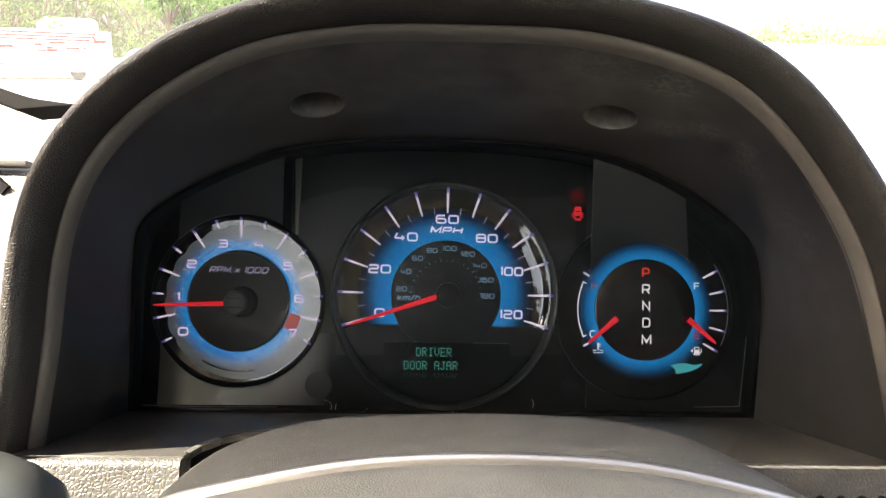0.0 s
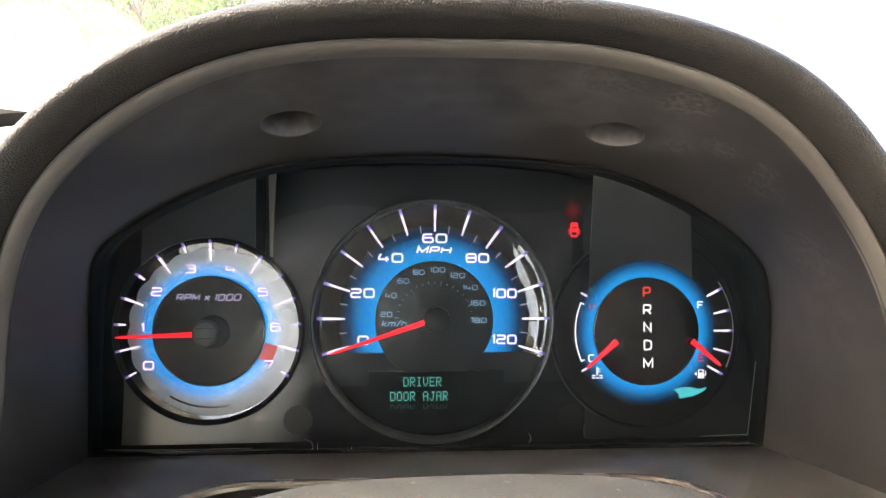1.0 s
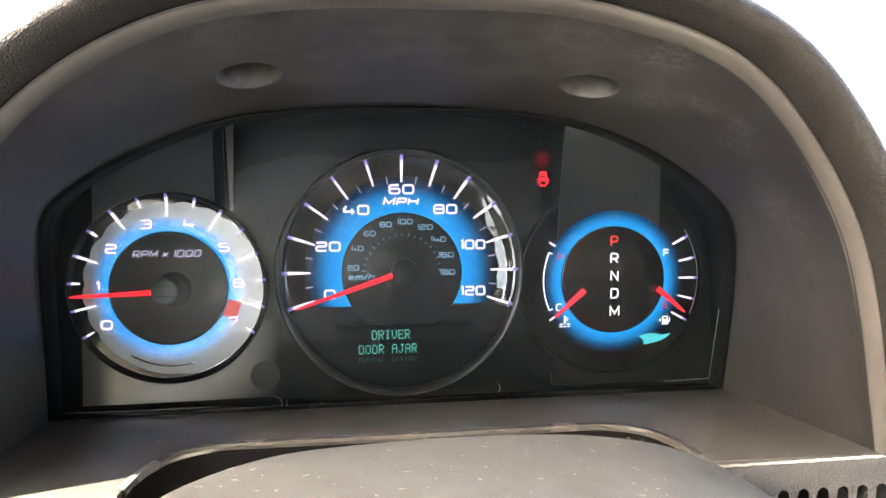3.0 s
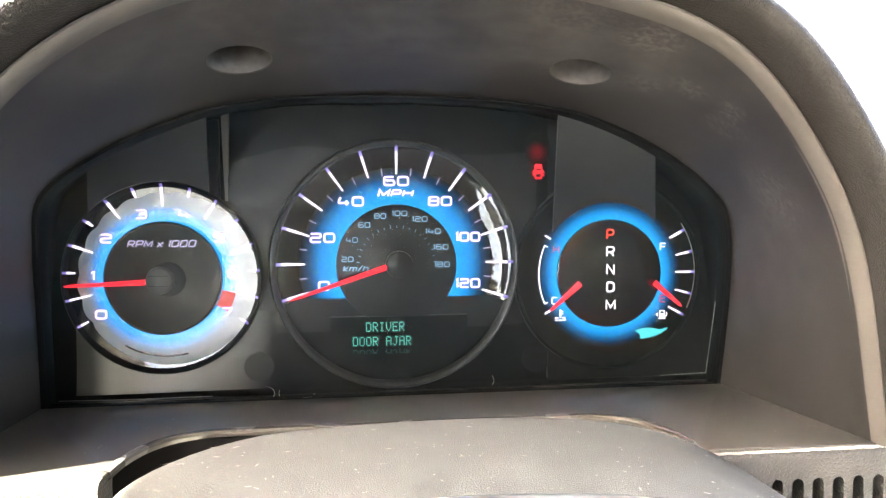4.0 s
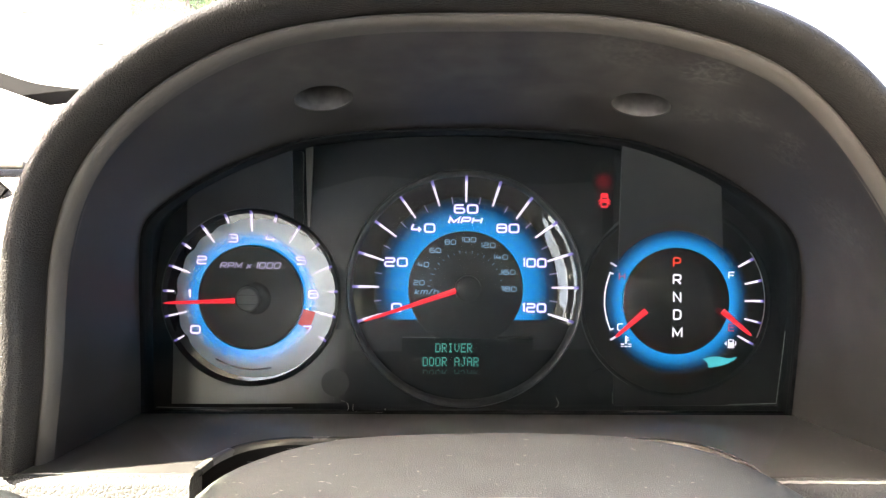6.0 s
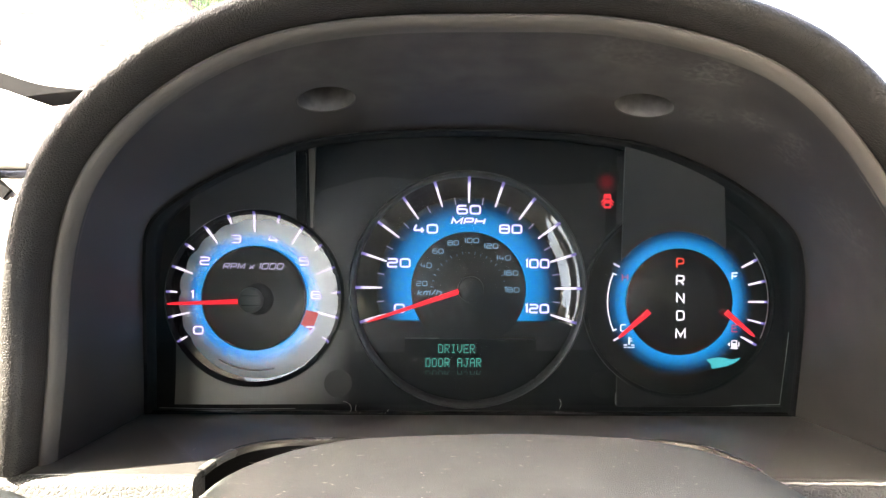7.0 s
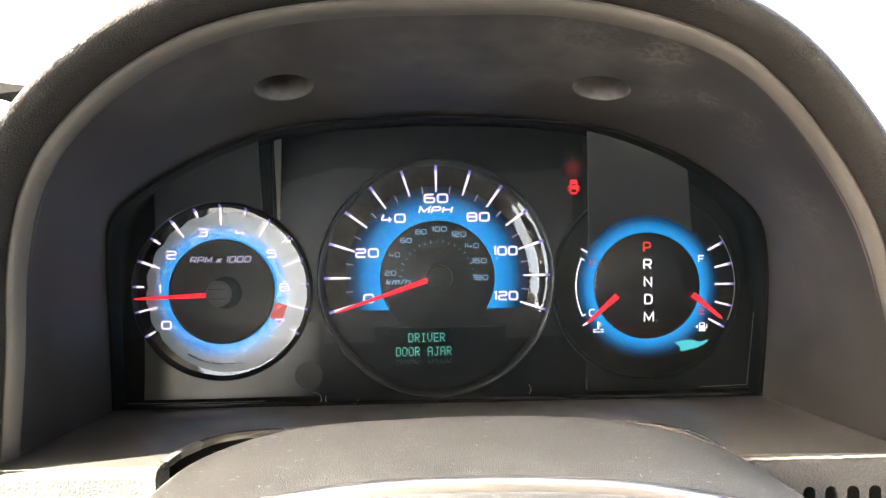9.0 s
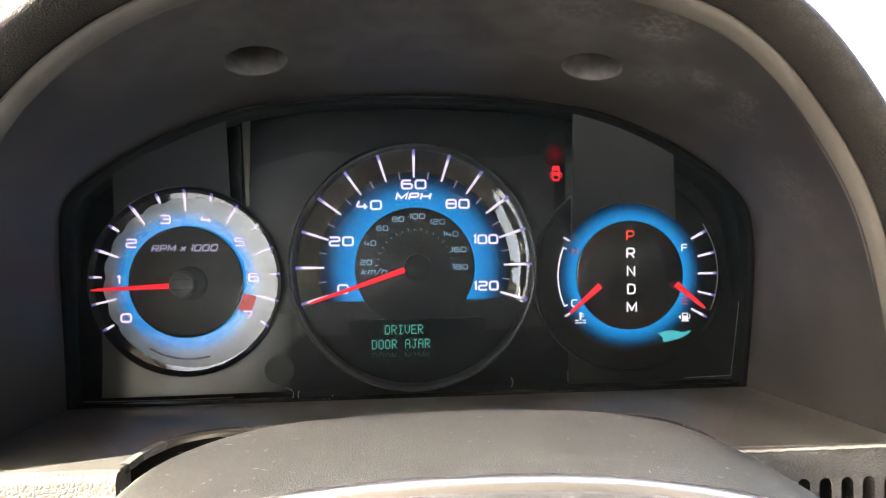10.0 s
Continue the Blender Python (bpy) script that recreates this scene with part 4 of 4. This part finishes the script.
def rect(x0, x1, z0, z1):
    return [(x0, z0), (x1, z0), (x1, z1), (x0, z1)]


icon([rect(-1.6, -1.2, -1.9, 2), rect(0.8, 1.2, -1.9, 2), rect(-1.2, 0.8, 1.6, 2), rect(-1.2, 0.8, 0.1, 0.5), rect(-2, 1.6, -2.3, -1.9), rect(1.2, 2.0, -1.0, -0.6), rect(2.0, 2.4, -1.0, 1.2), rect(-1.2, 0.8, -1.6, 0.0), [(-3.6, 0), (-2.4, 1), (-2.4, -1)]],
     (127.8, -25.6), 0.95, PRINT, fuel, "pump_symbol", "small lit fuel pump symbol")
icon([rect(-0.35, 0.35, -1.2, 2.6), rect(0.35, 1.5, 1.5, 1.9), rect(0.35, 1.5, 0.4, 0.8), rect(-2.6, -0.9, -1.6, -1.1), rect(0.9, 2.6, -1.6, -1.1), rect(-2.6, -1.2, -2.7, -2.2), rect(-0.7, 0.7, -2.7, -2.2), rect(1.2, 2.6, -2.7, -2.2)],
     (77.2, -24.8), 1.0, PRINT, fuel, "thermometer_symbol", "small lit coolant temperature symbol")
icon([[(-1.5, 3.4), (1.5, 3.4), (1.8, 2.6), (1.8, 1.2), (-1.8, 1.2), (-1.8, 2.6)], rect(-1.8, -1.2, -2.6, 1.2), rect(1.2, 1.8, -2.6, 1.2), [(-1.8, -2.6), (1.8, -2.6), (1.4, -3.6), (-1.4, -3.6)], rect(-1.2, 1.2, -1.2, 0.6),
      [(-1.8, 0.9), (-3.2, -0.6), (-2.8, -0.9), (-1.8, 0.2)], [(1.8, 0.9), (3.2, -0.6), (2.8, -0.9), (1.8, 0.2)], [(-1.8, -0.6), (-3.0, -2.0), (-2.6, -2.3), (-1.8, -1.3)], [(1.8, -0.6), (3.0, -2.0), (2.6, -2.3), (1.8, -1.3)]],
     (66.2, 42.6), 1.0, RED, cluster, "door_warning_light", "red lit car with open doors")

# message display
DOTS = {
    "D": ("11110", "10001", "10001", "10001", "10001", "10001", "11110"),
    "R": ("11110", "10001", "10001", "11110", "10100", "10010", "10001"),
    "I": ("01110", "00100", "00100", "00100", "00100", "00100", "01110"),
    "V": ("10001", "10001", "10001", "10001", "10001", "01010", "00100"),
    "E": ("11111", "10000", "10000", "11110", "10000", "10000", "11111"),
    "O": ("01110", "10001", "10001", "10001", "10001", "10001", "01110"),
    "A": ("01110", "10001", "10001", "11111", "10001", "10001", "10001"),
    "J": ("00111", "00010", "00010", "00010", "00010", "10010", "01100"),
}
display = part("message_display", box(-0.030, 0.0325, -0.0010, 0.0034, -0.0425, -0.0235), CENTRE, cluster, "small dark green dot display reading driver door ajar")
for word, x0, z0 in (("DRIVER", -14.0, -26.0), ("DOOR AJAR", -20.0, -32.6)):
    for k, ch in enumerate(word):
        if ch == " ":
            continue
        bm = bmesh.new()
        for r, line in enumerate(DOTS[ch]):
            for c, bit in enumerate(line):
                if bit == "1":
                    x, z = x0 + k * 3.02 + c * 0.49, z0 - r * 0.62
                    vs = [bm.verts.new((px * MM, -0.0012, pz * MM)) for px, pz in rect(x, x + 0.38, z - 0.54, z)]
                    bm.faces.new(vs)
        part("character", bm, TEAL, display, smooth=False)

# flipped, dimly glowing copy of the row in place of its reflection
GHOST = lit("display_ghost", (0.05, 0.30, 0.26), 0.03)
for k, ch in enumerate("DOOR AJAR"):
    if ch != " ":
        bm = bmesh.new()
        for r, line in enumerate(DOTS[ch][::-1][:4]):
            for c, bit in enumerate(line):
                if bit == "1":
                    x, z = -20.0 + k * 3.02 + c * 0.49, -38.6 - r * 0.5
                    bm.faces.new([bm.verts.new((px * MM, -0.0012, pz * MM)) for px, pz in rect(x, x + 0.40, z - 0.4, z)])
        part("row_reflection", bm, GHOST, display, "faint glowing copy standing in for the lit row's reflection", smooth=False)
# the warning light's reflection, drawn as a patch that glows itself
bm = bmesh.new()
bm.faces.new([bm.verts.new(((66.4 + 6 * math.cos(a)) * MM, 0.0023, (53.5 + 8 * math.sin(a)) * MM)) for a in np.linspace(0, 6.2832, 33)[:-1]])
part("red_reflection", bm, halo("red_reflection", (66.4, 51.5), [(0, 0.5), (1.5, 0.42), (3, 0.16), (4.6, 0.03), (6, 0.0)], (1.0, 0.02, 0.06), 0.22, 0.4, 0.15, base=0.012), cluster, "glowing patch painted as the warning light's soft red reflection", smooth=False)

# ---- left end of the dash and the car's shell ----
SHELL = plain("shell_trim", (0.30, 0.285, 0.26), 0.9)
SHELL_DARK = plain("shell_dark", (0.05, 0.047, 0.044), 0.9)
DASH_PALE = plastic("dash_top", (0.16, 0.145, 0.13), 0.6, grain=0.5, size=0.0016)
bm = loft([[(x0, -0.090, -0.12) for x0 in (-0.48, -0.160)], [(x0, -0.075, 0.0) for x0 in (-0.48, -0.158)], [(x0, -0.056, 0.046) for x0 in (-0.48, -0.155)], [(x0, -0.050, 0.052) for x0 in (-0.48, -0.152)], [(x0, -0.03, 0.056) for x0 in (-0.48, -0.140)], [(x0, 0.10, 0.088) for x0 in (-0.48, -0.10)], [(x0, 0.30, 0.12) for x0 in (-0.48, -0.05)]])
part("dash_end", bm, DASH_PALE, dash, "pale grained end of the dash")
bm = loft([[(x0, -0.090, -0.12) for x0 in (0.170, 1.1)], [(x0, -0.075, 0.0) for x0 in (0.168, 1.1)], [(x0, -0.02, 0.04) for x0 in (0.16, 1.1)], [(x0, 0.10, 0.088) for x0 in (0.10, 1.1)], [(x0, 0.30, 0.12) for x0 in (0.0, 1.1)]])
part("dash_top", bm, DASH_PALE, dash, "grained dash top, sunlit")


blade = spline([(-420, 168), (-350, 148), (-300, 131), (-267, 120), (-249, 117), (-230, 115.2)], 4) + spline([(-230, 114.6), (-250, 113), (-270, 110.5)], 3) + [(-300, 121), (-420, 150)]
part("pillar_trim", slab([(x * MM, z * MM) for x, z in blade], 0.03, 0.0006, 1, 0.10), PIT, dash, "black curved trim strip at the foot of the pillar", smooth=False)
part("seam", box(-0.48, -0.174, -0.0585, -0.0525, 0.0500, 0.0528, 0.0006), TRIM, dash, "brown seam along the dash end")
part("vent_blade", bar((-222, 70), (-181, 40), 5.5, 4.5, -52, -60), PIT, dash, "dark slanting blade of the side vent")


def shell(name, bm, label, mat=SHELL_DARK):
    ob = part(name, bm, mat, None, label, smooth=False)
    return tagged(ob, label, "car body", kind="structure")


# unseen cabin shell; its edges are placed to shape daylight and reflections
shell("ceiling", box(-0.47, 1.12, -2.1, -0.20, 0.55, 0.58), "plain pale roof lining of the car", SHELL)
shell("wall_left", box(-0.52, -0.47, -2.1, 0.35, -0.75, 0.03), "plain door below the side window")
shell("wall_shade_left", box(-0.52, -0.47, -0.62, 0.24, 0.03, 0.245), "plain unseen panel added to cut light from the left window")
shell("wall_pillar", box(-0.52, -0.47, -0.80, -0.62, 0.03, 0.58), "plain grey pillar beside the front seat")
shell("wall_rear_door", box(-0.52, -0.47, -2.1, -0.80, 0.03, 0.10), "plain unseen rear door that keeps the cover's reflection dark")
shell("wall_shade_rail", box(-0.52, -0.47, -0.62, 0.30, 0.42, 0.58), "plain unseen rail placed to bound the sun's reach")
shell("wall_right", box(1.12, 1.17, -2.1, 0.35, -0.75, 0.20), "plain far door below the window")
shell("wall_back", box(-0.30, 1.12, -2.1, -2.05, -0.75, 0.55), "plain dark back of the cabin")
shell("wall_corner", box(-0.47, -0.30, -2.1, -2.05, -0.75, 0.14), "plain unseen filler in the rear corner against a stray reflection")
# floor coloured pale as a reflector under the hood
shell("floor", box(-0.52, 1.17, -2.1, 0.6, -0.80, -0.75), "plain unseen car floor, pale to bounce sunlight up", plain("bounce_floor", (0.42, 0.40, 0.36), 0.9))
shell("wall_front", box(-0.52, 1.17, 0.45, 0.50, -0.75, -0.02), "plain bulkhead below the windscreen")

# windscreen of dusty glass; the film is added to wash out the view
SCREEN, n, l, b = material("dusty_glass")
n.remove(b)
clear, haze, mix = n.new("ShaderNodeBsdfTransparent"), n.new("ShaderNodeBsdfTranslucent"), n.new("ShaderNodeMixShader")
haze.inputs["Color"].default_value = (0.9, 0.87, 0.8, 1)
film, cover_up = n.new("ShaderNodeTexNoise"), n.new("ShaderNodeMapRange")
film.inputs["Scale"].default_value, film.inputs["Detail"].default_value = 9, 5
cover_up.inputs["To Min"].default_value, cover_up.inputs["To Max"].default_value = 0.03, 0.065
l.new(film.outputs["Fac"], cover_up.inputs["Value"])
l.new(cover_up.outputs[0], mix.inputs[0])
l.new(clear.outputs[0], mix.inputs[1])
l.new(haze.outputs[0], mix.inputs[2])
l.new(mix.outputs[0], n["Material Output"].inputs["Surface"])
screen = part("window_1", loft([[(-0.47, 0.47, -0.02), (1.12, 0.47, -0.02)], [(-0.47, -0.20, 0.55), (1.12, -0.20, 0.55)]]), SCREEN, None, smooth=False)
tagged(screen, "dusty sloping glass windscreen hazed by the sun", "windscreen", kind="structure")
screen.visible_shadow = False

# ---- outside ----
GROUND = plain("pale_concrete", (0.34, 0.325, 0.30), 0.9, scale=1.5)
bm = bmesh.new()
vs = [bm.verts.new(p) for p in ((-400, -400, -1.45), (400, -400, -1.45), (400, 400, -1.45), (-400, 400, -1.45))]
bm.faces.new(vs)
tagged(part("ground", bm, GROUND, None, smooth=False), "pale sunlit concrete ground", "ground", kind="structure")

rng = random.Random(4)
BARK = plain("bark", (0.10, 0.075, 0.055), 0.9, scale=20)
LEAF = plain("leaves", (0.085, 0.15, 0.028), 0.6, spread=0.5, scale=1.2)
LEAF.node_tree.nodes["Principled BSDF"].inputs["Transmission Weight"].default_value = 0.0


def limb(bm, p, q, r0, r1, n=7):
    """A tapered round limb from p to q."""
    p, q = Vector(p), Vector(q)
    turn = (q - p).to_track_quat("Z", "Y").to_matrix()
    rings = [[bm.verts.new(c + turn @ Vector((r * math.cos(6.2832 * k / n), r * math.sin(6.2832 * k / n), 0))) for k in range(n)] for c, r in ((p, r0), ((p + q) / 2 + Vector((rng.uniform(-0.05, 0.05), rng.uniform(-0.05, 0.05), 0)), (r0 + r1) / 2), (q, r1))]
    for a, b in zip(rings, rings[1:]):
        for k in range(n):
            bm.faces.new((a[k], a[(k + 1) % n], b[(k + 1) % n], b[k]))


def tree(height, spread):
    """A broad-leaved tree: trunk, limbs, and a ragged crown of small leaf sprays."""
    ob = thing("tree", "leafy green tree in full sun beyond the lot", "tree", "trees beyond the lot", m=Matrix.Identity(4))
    bm = bmesh.new()
    limb(bm, (0, 0, 0), (0.1, 0, height * 0.45), 0.17, 0.11)
    tips = []
    for k in range(11):
        a, u = k * 2.4, rng.uniform(0.3, 1.0)
        tip = Vector((math.cos(a) * spread * rng.uniform(0.35, 0.95), math.sin(a) * spread * rng.uniform(0.35, 0.95), height * (0.10 + 0.80 * u)))
        limb(bm, (0.05, 0, height * (0.06 + 0.34 * u)), tip, 0.07, 0.02, 5)
        tips.append(tip)
    part("trunk", bm, BARK, ob)
    bm = bmesh.new()
    low = [Vector((math.cos(k * 1.05) * spread * 0.7, math.sin(k * 1.05) * spread * 0.7, height * (0.10 + 0.09 * (k % 2)))) for k in range(6)]
    for tip in tips + low + [Vector((0, 0, height * 0.85)), Vector((0.3, 0.2, height * 0.6)), Vector((0, 0, height * 0.3))]:
        size = rng.uniform(0.5, 1.0) * spread * 0.55
        for k in range(120):
            d = Vector((rng.gauss(0, 1), rng.gauss(0, 1), rng.gauss(0, 0.75)))
            c = tip + d.normalized() * size * rng.uniform(0.3, 1.0)
            e = Euler((rng.uniform(0, 3), rng.uniform(0, 3), rng.uniform(0, 6))).to_matrix()
            w = rng.uniform(0.09, 0.2)
            bm.faces.new([bm.verts.new(c + e @ Vector(v)) for v in ((-w, 0, 0), (0, -w * 0.5, w * 0.2), (w, 0, 0), (0, w * 0.5, w * 0.2))])
    part("crown", bm, LEAF, ob, smooth=False)
    return ob


big, small = tree(6.6, 2.3), tree(3.9, 1.9)
big.location = (-27.0, 46.0, -1.45)
for k in range(26):
    a = radians(-46 + 1.4 * k + rng.uniform(-1, 1))
    d = rng.uniform(48, 60)
    copy_thing(big, pose(d * math.sin(a), d * math.cos(a), -1.45, 0, 0, rng.uniform(0, 360)) @ Matrix.Scale(rng.uniform(0.85, 1.25), 4))
small.location = (27.0, 45.0, -1.45)
for k in range(18):
    a = radians(24 + 1.5 * k + rng.uniform(-1, 1))
    d = rng.uniform(46, 54)
    copy_thing(small, pose(d * math.sin(a), d * math.cos(a), -1.45, 0, 0, rng.uniform(0, 360)) @ Matrix.Scale(rng.uniform(0.85, 1.15), 4))

wall = slab([(9.0, -1.45), (60.0, -1.45), (60.0, 1.07), (9.0, 1.07)], 0.3, 0.02, 1, 27.0)
tagged(part("wall_garden", wall, plain("pale_plaster", (0.72, 0.70, 0.66), 0.9, scale=2.0), None, smooth=False), "pale sunlit plaster wall below the hedge", "wall", kind="structure")

# advertising trailer, van and car across the lot
WHITE = plain("white_paint", (0.78, 0.78, 0.76), 0.35, spread=0.05)
REDP = plain("red_paint", (0.30, 0.012, 0.012), 0.5)
GREYP = plain("grey_paint", (0.16, 0.16, 0.18), 0.5)
TEALP = plain("teal_paint", (0.05, 0.22, 0.20), 0.3)
RUBBER = plain("rubber", (0.02, 0.02, 0.02), 0.8)
LOT = Matrix.Translation((-16.9, 31.6, -1.45)) @ Matrix.Rotation(radians(29), 4, "Z")
trailer = thing("trailer", "white box trailer with faded red and grey print", "trailer", m=LOT)
part("box_body", box(-4.2, 3.1, -0.1, 2.2, 0.35, 2.15, 0.05), WHITE, trailer)
for k, z in enumerate((1.98, 1.84, 1.70)):
    part("stripe", box(-4.0, 2.5 - 0.1 * k, -0.112, -0.100, z, z + 0.07), REDP, trailer)
part("arrow", slab([(2.35, 1.62), (2.35, 2.0), (2.5, 1.75), (3.0, 1.8), (2.8, 1.62)], 0.012, 0, 1, -0.112), REDP, trailer, "red arrow")
for k in range(64):
    x, z = rng.uniform(-4.0, 2.2), rng.choice((1.56, 1.46, 1.34, 1.22, 1.05, 0.9, 0.75, 0.6))
    part("print_bar", box(x, x + rng.uniform(0.2, 0.8), -0.108, -0.100, z, z + rng.uniform(0.05, 0.12)), REDP if z > 1.2 and k % 2 else GREYP, trailer)
for k in range(22):
    x, z = rng.uniform(0.8, 2.4), rng.uniform(0.7, 1.6)
    part("print_patch", box(x, x + rng.uniform(0.15, 0.4), -0.110, -0.100, z, z + rng.uniform(0.1, 0.25)), GREYP, trailer)


def wheel_at(parent, x, y, r=0.34):
    bm = loft([[(x + rr * math.cos(a), y + d, r + rr * math.sin(a)) for rr, d in ((0.02, 0.0), (r * 0.6, 0.0), (r * 0.92, -0.02), (r, 0.03), (r, 0.16), (r * 0.9, 0.2))] for a in np.linspace(0, 6.2832, 25)])
    part("wheel", bm, RUBBER, parent)


for x in (-2.6, 1.6):
    wheel_at(trailer, x, -0.05)
van = thing("van", "white van parked behind the trailer", "van", m=Matrix.Translation((-20.6, 42.5, -1.45)) @ Matrix.Rotation(radians(27), 4, "Z"))
part("body", slab([(-1.6, 0.4), (1.6, 0.4), (1.6, 2.9), (1.3, 3.05), (-1.2, 3.05), (-1.6, 2.7)], 2.0, 0.08, 1, 0.0), WHITE, van)
for x in (-1.0, 1.0):
    wheel_at(van, x, -0.05)
car = thing("car", "teal green car parked beyond the trailer", "car", m=Matrix.Translation((-14.6, 38.6, -1.45)) @ Matrix.Rotation(radians(24), 4, "Z"))
part("body", slab(spline([(-2.1, 0.3), (-2.15, 0.8), (-1.2, 0.95), (-0.7, 1.4), (0.6, 1.42), (1.3, 0.98), (2.1, 0.8), (2.15, 0.3)], 4), 1.7, 0.06, 1, 0.0), TEALP, car)
part("window", slab([(-1.05, 0.97), (-0.65, 1.32), (0.55, 1.34), (1.1, 1.0)], 0.02, 0, 1, -0.015), GREYP, car)
for x in (-1.35, 1.35):
    wheel_at(car, x, -0.05, 0.31)
